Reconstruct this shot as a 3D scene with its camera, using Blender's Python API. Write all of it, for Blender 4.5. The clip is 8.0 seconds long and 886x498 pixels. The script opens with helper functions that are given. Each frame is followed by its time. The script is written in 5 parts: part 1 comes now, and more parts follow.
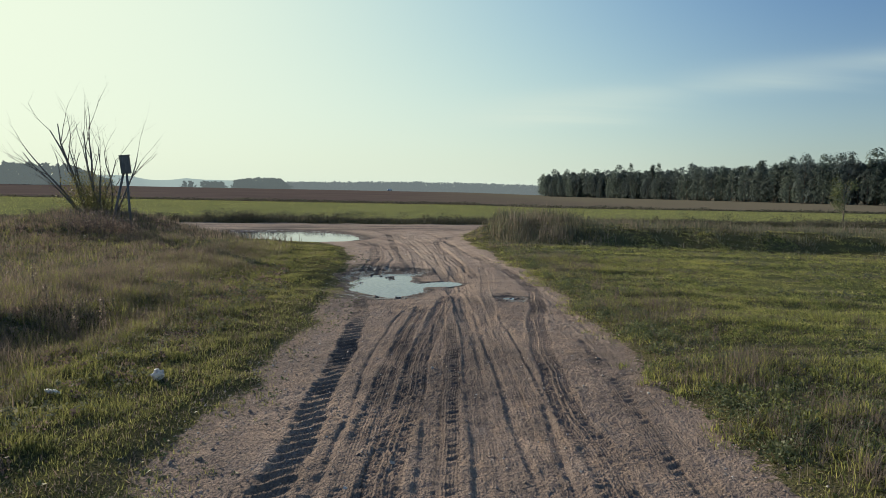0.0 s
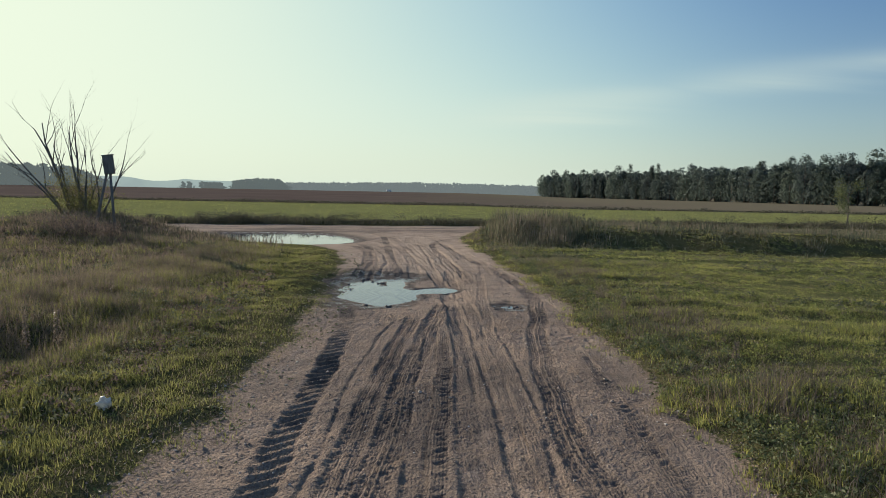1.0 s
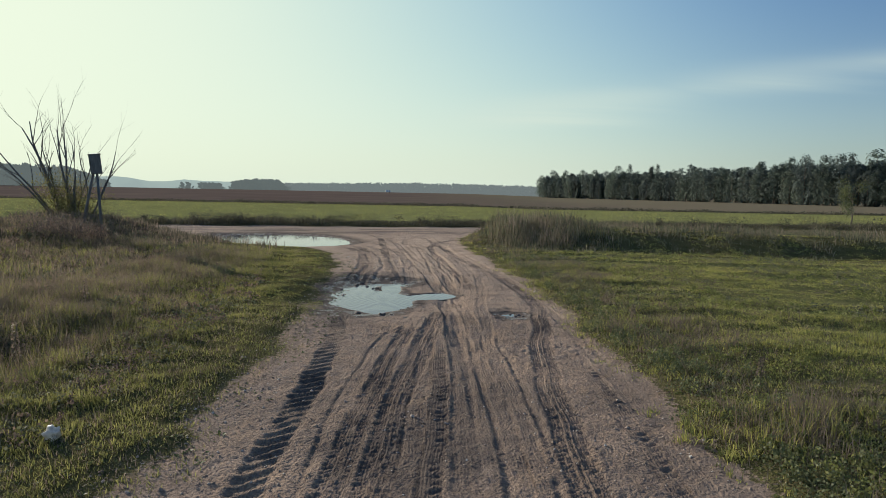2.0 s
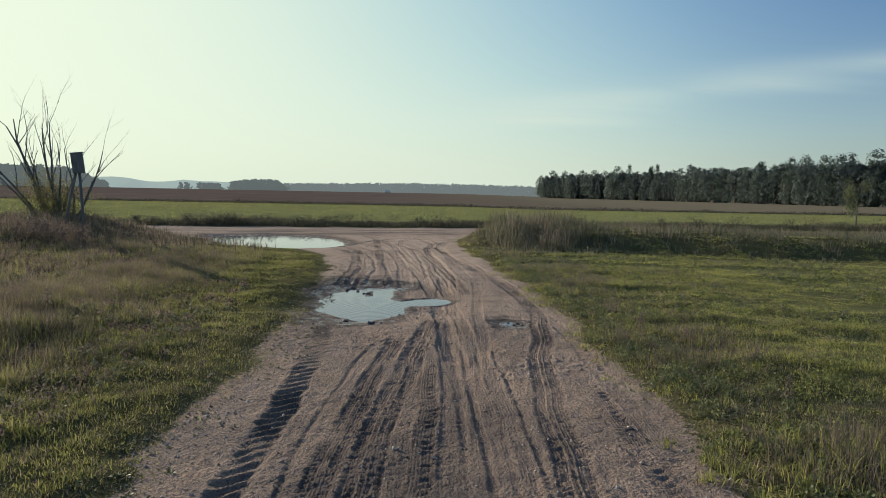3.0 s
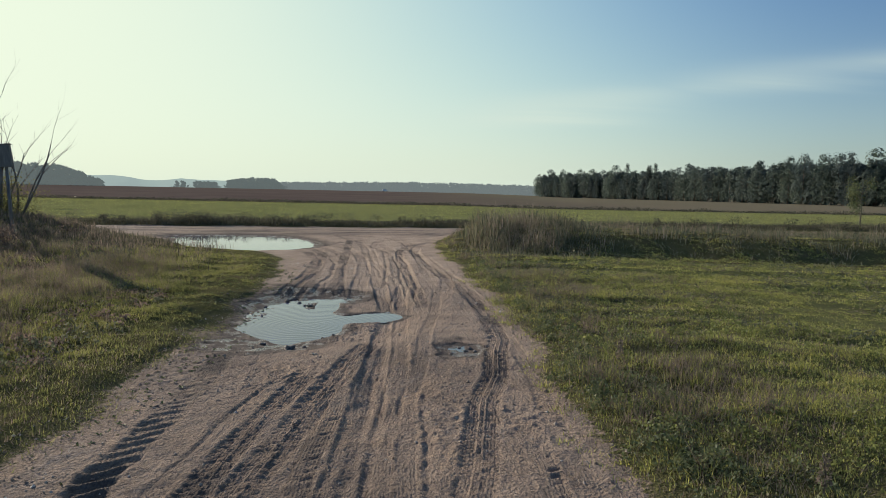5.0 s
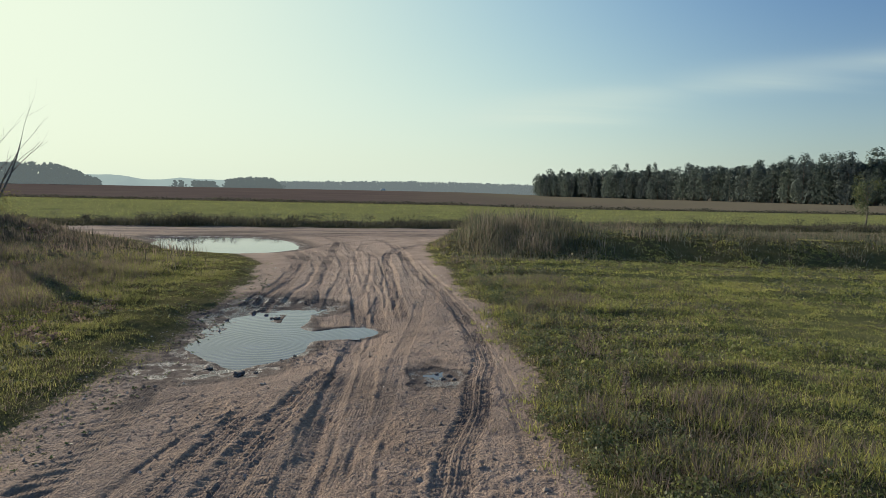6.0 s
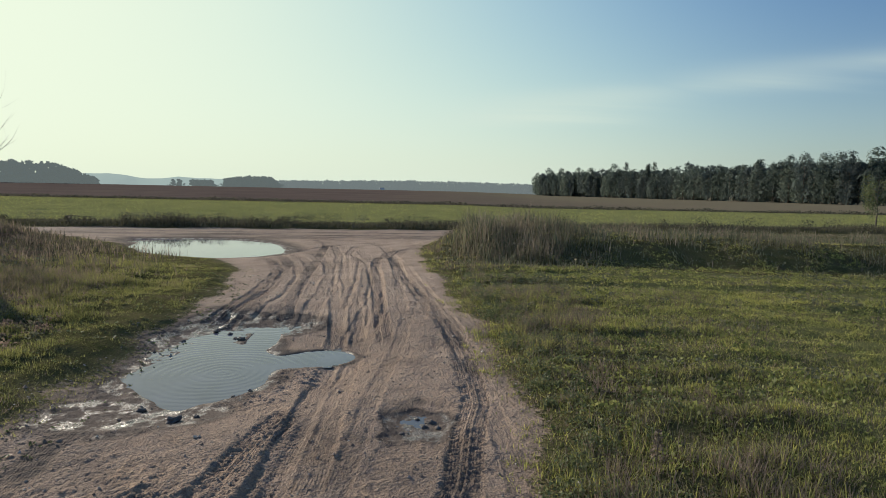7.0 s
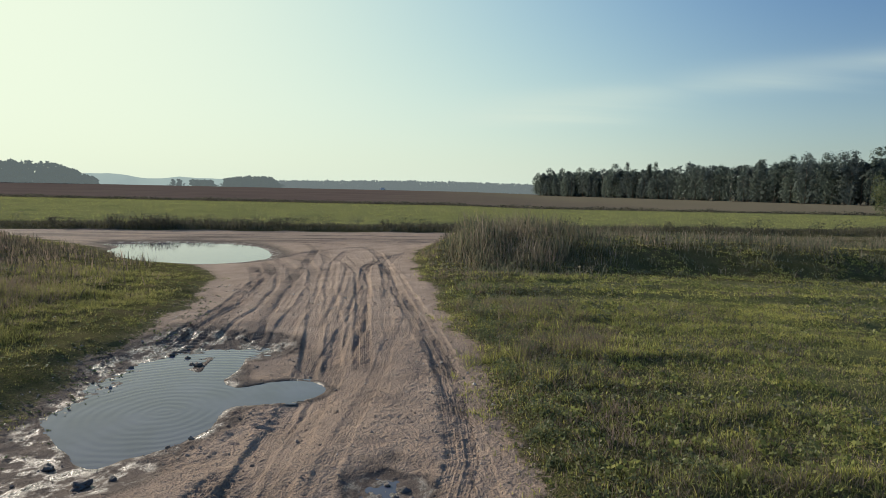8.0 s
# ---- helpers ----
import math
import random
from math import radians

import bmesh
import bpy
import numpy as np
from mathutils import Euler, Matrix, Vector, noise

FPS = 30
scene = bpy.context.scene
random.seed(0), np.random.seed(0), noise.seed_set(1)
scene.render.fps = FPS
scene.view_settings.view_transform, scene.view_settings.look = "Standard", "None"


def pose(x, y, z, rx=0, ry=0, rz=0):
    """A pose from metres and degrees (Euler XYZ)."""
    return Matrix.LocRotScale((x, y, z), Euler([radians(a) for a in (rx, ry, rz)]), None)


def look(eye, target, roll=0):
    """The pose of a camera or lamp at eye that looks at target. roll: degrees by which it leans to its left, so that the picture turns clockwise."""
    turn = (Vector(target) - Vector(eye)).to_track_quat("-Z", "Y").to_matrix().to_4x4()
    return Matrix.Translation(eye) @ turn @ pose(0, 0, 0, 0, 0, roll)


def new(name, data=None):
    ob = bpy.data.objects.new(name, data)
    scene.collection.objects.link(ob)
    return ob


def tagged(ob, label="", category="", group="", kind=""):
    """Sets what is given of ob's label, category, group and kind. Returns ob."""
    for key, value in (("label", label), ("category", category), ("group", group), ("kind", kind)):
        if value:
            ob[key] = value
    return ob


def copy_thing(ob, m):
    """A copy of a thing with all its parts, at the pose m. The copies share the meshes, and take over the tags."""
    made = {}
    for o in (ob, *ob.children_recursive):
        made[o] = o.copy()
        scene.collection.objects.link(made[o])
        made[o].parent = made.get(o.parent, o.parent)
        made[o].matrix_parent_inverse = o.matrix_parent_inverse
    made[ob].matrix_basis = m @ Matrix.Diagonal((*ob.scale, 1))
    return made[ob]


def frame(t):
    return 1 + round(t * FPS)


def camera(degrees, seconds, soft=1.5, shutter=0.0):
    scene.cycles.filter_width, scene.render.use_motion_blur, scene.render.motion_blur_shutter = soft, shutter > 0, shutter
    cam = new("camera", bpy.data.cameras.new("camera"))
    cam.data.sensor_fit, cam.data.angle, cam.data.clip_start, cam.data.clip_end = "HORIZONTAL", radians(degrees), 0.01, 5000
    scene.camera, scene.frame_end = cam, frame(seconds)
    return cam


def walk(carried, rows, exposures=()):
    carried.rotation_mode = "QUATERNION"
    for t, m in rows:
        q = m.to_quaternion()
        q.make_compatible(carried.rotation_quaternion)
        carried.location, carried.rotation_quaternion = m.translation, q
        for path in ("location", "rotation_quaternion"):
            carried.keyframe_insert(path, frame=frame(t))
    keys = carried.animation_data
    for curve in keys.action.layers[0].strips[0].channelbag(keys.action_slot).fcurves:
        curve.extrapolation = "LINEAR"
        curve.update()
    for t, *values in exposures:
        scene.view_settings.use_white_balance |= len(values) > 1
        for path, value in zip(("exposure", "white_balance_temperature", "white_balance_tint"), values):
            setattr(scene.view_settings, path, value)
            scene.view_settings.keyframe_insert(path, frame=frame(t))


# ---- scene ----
cam = camera(72, 8.0, soft=0.75)
EYE, TURN = 2.3, -1.0
ROWS = [
    (0.0, 0.0, 0.0, 0.0, 0.04, -5.317, -0.41),
    (0.5, 0.063, 0.448, -0.006, 0.007, -5.29, -0.41),
    (1.0, 0.118, 0.898, 0.015, -0.027, -5.25, -0.41),
    (1.5, 0.139, 1.272, 0.023, -0.06, -5.222, -0.41),
    (3.0, 0.279, 2.462, 0.01, -0.148, -5.175, -0.41),
    (3.5, 0.415, 2.926, 0.005, -0.175, -5.182, -0.38),
    (4.0, 0.674, 3.447, -0.024, -0.201, -5.25, -0.39),
    (4.5, 0.974, 4.004, -0.052, -0.235, -5.256, -0.45),
    (6.0, 1.542, 5.929, -0.039, -0.356, -5.331, -0.48),
    (6.5, 1.648, 6.657, 0.008, -0.376, -5.379, -0.5),
    (7.0, 1.728, 7.396, 0.008, -0.43, -5.406, -0.52),
    (7.5, 1.837, 8.128, 0.028, -0.43, -5.385, -0.53),
    (8.0, 1.933, 8.708, 0.068, -0.369, -5.406, -0.53),
]
walk(cam, [(t, pose(0, 0, EYE, 0, 0, TURN) @ pose(x, y, z, 90 + pitch, roll, yaw)) for t, x, y, z, yaw, pitch, roll in ROWS])

# ---------------------------------------------------------------- light
HAZE, CLOUD, BLEACH = (9.3, 8.5, 6.4), (8.0, 7.2, 5.8), (7.0, 7.75, 6.1)
SKY_TINT = (0.80, 1.04, 1.26)
SUN_AZ, SUN_EL = -46.0, 19.0          # degrees from +y towards +x, and above the horizon
world = bpy.data.worlds.new("world")
scene.world = world
world.use_nodes = True
wt = world.node_tree
wt.nodes.clear()
sky = wt.nodes.new("ShaderNodeTexSky")
sky.sky_type, sky.sun_disc = "NISHITA", False
sky.sun_elevation, sky.sun_rotation = radians(SUN_EL), radians(SUN_AZ)
sky.altitude, sky.air_density, sky.dust_density, sky.ozone_density = 100, 1.0, 2.4, 1.5
bg = wt.nodes.new("ShaderNodeBackground")
bg.inputs["Strength"].default_value = 0.115
wout = wt.nodes.new("ShaderNodeOutputWorld")


def wnode(kind, **props):
    n = wt.nodes.new(kind)
    for k, v in props.items():
        setattr(n, k, v)
    return n


def wmath(op, a, b=0.0):
    n = wnode("ShaderNodeMath", operation=op)
    for socket, v in zip(n.inputs, (a, b)):
        if isinstance(v, bpy.types.NodeSocket):
            wt.links.new(v, socket)
        else:
            socket.default_value = v
    return n.outputs[0]


def wmix(fac, a, color, how="MIX"):
    n = wnode("ShaderNodeMix", data_type="RGBA", blend_type=how)
    if isinstance(fac, bpy.types.NodeSocket):
        wt.links.new(fac, n.inputs[0])
    else:
        n.inputs[0].default_value = fac
    wt.links.new(a, n.inputs[6])
    n.inputs[7].default_value = (*color, 1)
    return n.outputs[2]


# thin haze towards the horizon, faint cirrus, and the bleached glow round the sun
way = wnode("ShaderNodeTexCoord").outputs["Generated"]
split = wnode("ShaderNodeSeparateXYZ")
wt.links.new(way, split.inputs[0])
up = wmath("MAXIMUM", split.outputs[2], 0.0)
haze = wmath("POWER", 2.718, wmath("MULTIPLY", up, -8.0))
flat = wmath("ADD", up, 0.12)
plane = wnode("ShaderNodeCombineXYZ")
wt.links.new(wmath("DIVIDE", split.outputs[0], flat), plane.inputs[0])
wt.links.new(wmath("DIVIDE", split.outputs[1], flat), plane.inputs[1])
veil = wnode("ShaderNodeMapping")
wt.links.new(plane.outputs[0], veil.inputs[0])
veil.inputs["Rotation"].default_value = (0, 0, radians(-8))
veil.inputs["Scale"].default_value = (0.28, 2.0, 1.0)
veil.inputs["Location"].default_value = (0.3, 0.45, 0.0)
cirrus = wnode("ShaderNodeTexNoise")
wt.links.new(veil.outputs[0], cirrus.inputs["Vector"])
cirrus.inputs["Scale"].default_value, cirrus.inputs["Detail"].default_value, cirrus.inputs["Roughness"].default_value = 1.0, 5.0, 0.5
streak = wnode("ShaderNodeMapRange", interpolation_type="SMOOTHSTEP")
wt.links.new(cirrus.outputs["Fac"], streak.inputs["Value"])
streak.inputs["From Min"].default_value, streak.inputs["From Max"].default_value, streak.inputs["To Max"].default_value = 0.3, 0.7, 1.0
dot = wnode("ShaderNodeVectorMath", operation="DOT_PRODUCT")
wt.links.new(way, dot.inputs[0])
dot.inputs[1].default_value = (math.sin(radians(SUN_AZ)) * math.cos(radians(SUN_EL)), math.cos(radians(SUN_AZ)) * math.cos(radians(SUN_EL)), math.sin(radians(SUN_EL)))
aureole = wmath("MULTIPLY", wmath("POWER", wmath("MAXIMUM", dot.outputs["Value"], 0.0), 3.6), 0.82)
# two long thin veils of cirrus, by the slopes of the view
ahead = wmath("MAXIMUM", split.outputs[1], 0.05)
aside, above = wmath("DIVIDE", split.outputs[0], ahead), wmath("DIVIDE", split.outputs[2], ahead)


def cirrus_band(a0, a1, s0, lean, thick, amount):
    off = wmath("DIVIDE", wmath("SUBTRACT", above, wmath("ADD", s0, wmath("MULTIPLY", wmath("SUBTRACT", aside, a0), lean))), thick)
    off = wmath("ADD", off, wmath("MULTIPLY", wmath("SUBTRACT", cirrus.outputs["Fac"], 0.5), 2.2))
    body = wmath("POWER", 2.718, wmath("MULTIPLY", wmath("MULTIPLY", off, off), -1.0))
    ends = []
    for lo, hi in ((a0 - 0.12, a0 + 0.12), (a1 + 0.12, a1 - 0.12)):
        e = wnode("ShaderNodeMapRange", interpolation_type="SMOOTHSTEP")
        wt.links.new(aside, e.inputs["Value"])
        e.inputs["From Min"].default_value, e.inputs["From Max"].default_value = lo, hi
        ends.append(e.outputs[0])
    body = wmath("MULTIPLY", body, wmath("MULTIPLY", *ends))
    return wmath("MULTIPLY", wmath("MULTIPLY", body, amount), wmath("ADD", 0.45, wmath("MULTIPLY", streak.outputs[0], 0.55)))


bands = wmath("MAXIMUM", cirrus_band(0.08, 0.40, 0.126, 0.085, 0.022, 0.62), cirrus_band(0.40, 1.3, 0.168, 0.13, 0.024, 0.40))
rich = wnode("ShaderNodeHueSaturation")
wt.links.new(sky.outputs[0], rich.inputs["Color"])
rich.inputs["Saturation"].default_value = 1.25
away = wnode("ShaderNodeMapRange", interpolation_type="SMOOTHSTEP")
wt.links.new(dot.outputs["Value"], away.inputs["Value"])
away.inputs["From Min"].default_value, away.inputs["From Max"].default_value = 0.72, 0.1
color = wmix(away.outputs[0], rich.outputs[0], (0.66, 0.70, 0.80), "MULTIPLY")
color = wmix(aureole, color, (9.0, 8.8, 6.9))
haze = wmath("MULTIPLY", haze, wmath("SUBTRACT", 0.84, wmath("MULTIPLY", away.outputs[0], 0.44)))
color = wmix(haze, color, HAZE)
color = wmix(bands, color, CLOUD)
parts, whole = wnode("ShaderNodeSeparateColor"), wnode("ShaderNodeCombineColor")
wt.links.new(color, parts.inputs[0])
for k in range(3):
    c = wmath("MULTIPLY", parts.outputs[k], SKY_TINT[k])
    c = wmath("DIVIDE", c, wmath("POWER", wmath("ADD", 1.0, wmath("POWER", wmath("DIVIDE", c, BLEACH[k]), 3.0)), 1.0 / 3.0))
    wt.links.new(c, whole.inputs[k])
wt.links.new(whole.outputs[0], bg.inputs["Color"])
wt.links.new(bg.outputs[0], wout.inputs["Surface"])

sun_data = bpy.data.lights.new("sun", "SUN")
sun_data.energy, sun_data.angle, sun_data.color = 4.3, radians(0.6), (1.0, 0.88, 0.74)
sun = new("sun", sun_data)
toward = Vector((math.sin(radians(SUN_AZ)) * math.cos(radians(SUN_EL)),
                 math.cos(radians(SUN_AZ)) * math.cos(radians(SUN_EL)), math.sin(radians(SUN_EL))))
sun.matrix_world = look(toward * 50, (0, 0, 0))
scene.view_settings.exposure = 0.2


# ---------------------------------------------------------------- materials
class Nodes:
    """A short way to write a node material."""

    def __init__(self, name):
        self.m = bpy.data.materials.new(name)
        self.m.use_nodes = True
        self.t = self.m.node_tree
        self.t.nodes.clear()
        self.out = self.add("ShaderNodeOutputMaterial")
        tc = self.add("ShaderNodeNewGeometry")
        self.pos, self.island = tc.outputs["Position"], tc.outputs["Random Per Island"]

    def add(self, kind, **props):
        n = self.t.nodes.new(kind)
        for k, v in props.items():
            setattr(n, k, v)
        return n

    def put(self, socket, value):
        if isinstance(value, bpy.types.NodeSocket):
            self.t.links.new(value, socket)
        elif isinstance(value, (tuple, list)) and len(value) == 3 and socket.type == "RGBA":
            socket.default_value = (*value, 1)
        else:
            socket.default_value = value

    def noise(self, scale, detail=4, rough=0.55, vector=None, stretch=None):
        n = self.add("ShaderNodeTexNoise")
        v = vector or self.pos
        if stretch:
            mp = self.add("ShaderNodeMapping")
            self.put(mp.inputs["Vector"], v)
            mp.inputs["Scale"].default_value = stretch
            v = mp.outputs[0]
        self.put(n.inputs["Vector"], v)
        n.inputs["Scale"].default_value = scale
        n.inputs["Detail"].default_value = detail
        n.inputs["Roughness"].default_value = rough
        return n.outputs["Fac"]

    def ramp(self, fac, *stops):
        r = self.add("ShaderNodeValToRGB")
        while len(r.color_ramp.elements) < len(stops):
            r.color_ramp.elements.new(0.5)
        for e, (p, c) in zip(r.color_ramp.elements, stops):
            e.position = p
            e.color = (*c, 1) if isinstance(c, tuple) else (c, c, c, 1)
        self.put(r.inputs[0], fac)
        return r.outputs[0]

    def mix(self, fac, a, b, how="MIX"):
        n = self.add("ShaderNodeMix", data_type="RGBA", blend_type=how)
        self.put(n.inputs[0], fac)
        self.put(n.inputs[6], a)
        self.put(n.inputs[7], b)
        return n.outputs[2]

    def math(self, op, a, b=0.0):
        n = self.add("ShaderNodeMath", operation=op)
        self.put(n.inputs[0], a)
        self.put(n.inputs[1], b)
        return n.outputs[0]

    def attr(self, name):
        return self.add("ShaderNodeAttribute", attribute_name=name).outputs["Fac"]

    def bump(self, height, strength=0.5, distance=0.02):
        n = self.add("ShaderNodeBump")
        self.put(n.inputs["Height"], height)
        n.inputs["Strength"].default_value = strength
        n.inputs["Distance"].default_value = distance
        return n.outputs[0]

    def solid(self, color, rough=0.8, normal=None, metal=0.0, spec=0.5):
        p = self.add("ShaderNodeBsdfPrincipled")
        self.put(p.inputs["Base Color"], color)
        self.put(p.inputs["Roughness"], rough)
        p.inputs["Metallic"].default_value = metal
        self.put(p.inputs["Specular IOR Level"], spec)
        if normal:
            self.put(p.inputs["Normal"], normal)
        self.t.links.new(p.outputs[0], self.out.inputs[0])
        return self.m

    def leafy(self, color, see_through=0.45, rough=0.55):
        """Thin leaves: part reflecting, part letting light through."""
        p = self.add("ShaderNodeBsdfPrincipled")
        self.put(p.inputs["Base Color"], color)
        p.inputs["Roughness"].default_value = rough
        p.inputs["Specular IOR Level"].default_value = 0.3
        tr = self.add("ShaderNodeBsdfTranslucent")
        self.put(tr.inputs["Color"], color)
        mx = self.add("ShaderNodeMixShader")
        mx.inputs[0].default_value = see_through
        self.t.links.new(p.outputs[0], mx.inputs[1])
        self.t.links.new(tr.outputs[0], mx.inputs[2])
        self.t.links.new(mx.outputs[0], self.out.inputs[0])
        return self.m


def ground_material():
    n = Nodes("earth_and_field")
    road, wet, lush, stub = n.attr("road"), n.attr("wet"), n.attr("lush"), n.attr("stub")
    big, mid, fine = n.noise(0.35, 3), n.noise(2.6, 5), n.noise(30, 8, 0.72)
    grit = n.noise(170, 3, 0.7)
    dirt = n.ramp(mid, (0.3, (0.265, 0.195, 0.152)), (0.5, (0.365, 0.27, 0.207)), (0.7, (0.455, 0.338, 0.257)))
    hue = n.noise(1.6, 5, 0.65, stretch=(1.6, 0.7, 1.0))
    dirt = n.mix(n.ramp(hue, (0.52, 0.0), (0.68, 0.65)), dirt, (0.47, 0.325, 0.215))
    dirt = n.mix(n.ramp(hue, (0.3, 0.6), (0.46, 0.0)), dirt, (0.29, 0.25, 0.235))
    dirt = n.mix(n.ramp(fine, (0.44, 0.0), (0.58, 0.8)), dirt, (0.16, 0.122, 0.10))
    dirt = n.mix(n.ramp(big, (0.4, 0.0), (0.62, 0.5)), dirt, (0.24, 0.185, 0.15))
    dirt = n.mix(n.ramp(grit, (0.58, 0.0), (0.68, 0.75)), dirt, (0.55, 0.46, 0.38))
    dirt = n.mix(n.math("MULTIPLY", n.attr("sand"), n.ramp(n.noise(1.3, 4), (0.3, 0.35), (0.6, 1.0))), dirt, n.ramp(fine, (0.4, (0.38, 0.285, 0.22)), (0.6, (0.56, 0.425, 0.33))))
    soaked = n.ramp(n.noise(5, 5, 0.65), (0.35, (0.07, 0.058, 0.054)), (0.65, (0.135, 0.11, 0.097)))
    dirt = n.mix(n.ramp(wet, (0.0, 0.0), (0.55, 0.9)), dirt, soaked)
    turf = n.ramp(n.noise(1.7, 5), (0.3, (0.05, 0.06, 0.02)), (0.55, (0.12, 0.115, 0.05)), (0.75, (0.16, 0.125, 0.075)))
    turf = n.mix(n.ramp(n.noise(26, 6, 0.75), (0.42, 0.0), (0.6, 0.9)), turf, n.ramp(n.noise(60, 3, 0.7), (0.4, (0.035, 0.035, 0.016)), (0.65, (0.17, 0.14, 0.085))))
    meadow = n.ramp(n.noise(0.55, 5, 0.6, stretch=(0.35, 1.0, 1.0)), (0.3, (0.15, 0.162, 0.078)), (0.5, (0.205, 0.215, 0.095)), (0.72, (0.265, 0.26, 0.118)))
    meadow = n.mix(n.ramp(n.noise(14, 6, 0.75), (0.45, 0.0), (0.7, 0.7)), meadow, (0.10, 0.12, 0.04))
    brown = n.ramp(n.noise(0.08, 5, 0.6, stretch=(0.25, 1.0, 1.0)), (0.3, (0.112, 0.085, 0.075)), (0.6, (0.145, 0.112, 0.095)), (0.8, (0.175, 0.14, 0.11)))
    place = n.add("ShaderNodeSeparateXYZ")
    n.put(place.inputs[0], n.pos)
    tan_side = n.math("ADD", n.math("DIVIDE", place.outputs[0], 120.0), n.math("MULTIPLY", n.noise(0.02, 3), 0.5))
    brown = n.mix(n.ramp(tan_side, (0.1, 0.0), (0.7, 0.75)), brown, (0.20, 0.175, 0.115))
    c = n.mix(lush, turf, meadow)
    c = n.mix(stub, c, brown)
    ragged = n.math("ADD", road, n.math("MULTIPLY", n.math("SUBTRACT", n.noise(11, 6, 0.7), 0.5), 1.5))
    c = n.mix(n.ramp(ragged, (0.42, 0.0), (0.58, 1.0)), c, dirt)
    gloss = n.math("MULTIPLY", n.ramp(wet, (0.6, 0.0), (0.95, 1.0)), n.ramp(n.noise(4.5, 6, 0.7, stretch=(1.0, 0.6, 1.0)), (0.48, 0.0), (0.57, 1.0)))
    rough = n.mix(gloss, (0.85, 0.85, 0.85), n.ramp(fine, (0.4, 0.16), (0.6, 0.42)))
    across, rib, bar = n.attr("across"), n.attr("rib"), n.attr("bar")
    along = n.add("ShaderNodeSeparateXYZ")
    n.put(along.inputs[0], n.pos)
    lines = n.math("COSINE", n.math("MULTIPLY", across, 2 * math.pi / 0.031))
    sipes = n.math("GREATER_THAN", n.math("FRACT", n.math("DIVIDE", n.math("ADD", along.outputs[1], n.math("MULTIPLY", across, 0.5)), 0.042)), 0.6)
    lugs = n.math("GREATER_THAN", n.math("FRACT", n.math("DIVIDE", n.math("ADD", along.outputs[1], n.math("MULTIPLY", n.math("ABSOLUTE", across), 0.5)), 0.066)), 0.45)
    crumb = n.noise(34, 2, 0.5)
    h = n.math("ADD", n.math("MULTIPLY", n.math("ADD", crumb, n.math("MULTIPLY", n.noise(80, 2, 0.5), 0.35)), n.math("SUBTRACT", 0.034, n.math("MULTIPLY", n.ramp(wet, (0.5, 0.0), (0.9, 1.0)), 0.021))), n.math("MULTIPLY", grit, 0.006))
    h = n.math("ADD", h, n.math("MULTIPLY", rib, n.math("MULTIPLY", n.ramp(n.noise(2.2, 4, 0.6), (0.46, 0.05), (0.66, 1.0)), n.math("ADD", n.math("MULTIPLY", lines, 0.0026), n.math("MULTIPLY", sipes, 0.0042)))))
    h = n.math("ADD", h, n.math("MULTIPLY", bar, n.math("ADD", n.math("MULTIPLY", lugs, 0.019), n.math("MULTIPLY", lines, 0.002))))
    return n.solid(c, rough, n.bump(h, 1.0, 1.0), spec=n.math("ADD", n.math("MULTIPLY", gloss, 0.6), n.math("MULTIPLY", road, 0.04)))


def water_material(name, ripple):
    n = Nodes(name)
    w = n.add("ShaderNodeTexWave", wave_type="RINGS", rings_direction="SPHERICAL")
    mp = n.add("ShaderNodeMapping")
    n.put(mp.inputs["Vector"], n.pos)
    mp.inputs["Location"].default_value = (0.9, -15.45, 0.17)
    n.put(w.inputs["Vector"], mp.outputs[0])
    w.inputs["Scale"].default_value = 2.4
    w.inputs["Distortion"].default_value = 3.5
    w.inputs["Detail"].default_value = 1.0
    h = n.math("ADD", n.math("MULTIPLY", w.outputs["Fac"], ripple), n.math("MULTIPLY", n.noise(6, 2), 0.35))
    c = n.ramp(n.noise(2.0, 3), (0.35, (0.07, 0.075, 0.115)), (0.7, (0.095, 0.1, 0.155)))
    return n.solid(c, 0.03, n.bump(h, 0.06, 0.03), spec=0.35)


def grass_material(name, dark, mid, pale, dry, patch=0.9, see_through=0.5, stretch=None, each=0.0):
    """each: how much the tone differs from object to object."""
    n = Nodes(name)
    k = n.math("ADD", n.math("MULTIPLY", n.noise(patch, 4, 0.6, stretch=stretch), 0.75), n.math("MULTIPLY", n.island, 0.35))
    c = n.ramp(k, (0.28, dark), (0.52, mid), (0.72, pale), (0.9, dry))
    if each:
        own = n.add("ShaderNodeObjectInfo").outputs["Random"]
        c = n.mix(1.0, c, n.ramp(own, (0.0, (1 - each, 1 - each, 1 - each * 0.8)), (1.0, (1.0, 1.0, 0.9))), "MULTIPLY")
    return n.leafy(c, see_through)


def bark_material(name, a, b):
    n = Nodes(name)
    f = n.noise(14, 5, 0.65, stretch=(1, 1, 0.2))
    return n.solid(n.ramp(f, (0.3, a), (0.7, b)), 0.9, n.bump(f, 0.6, 0.02))


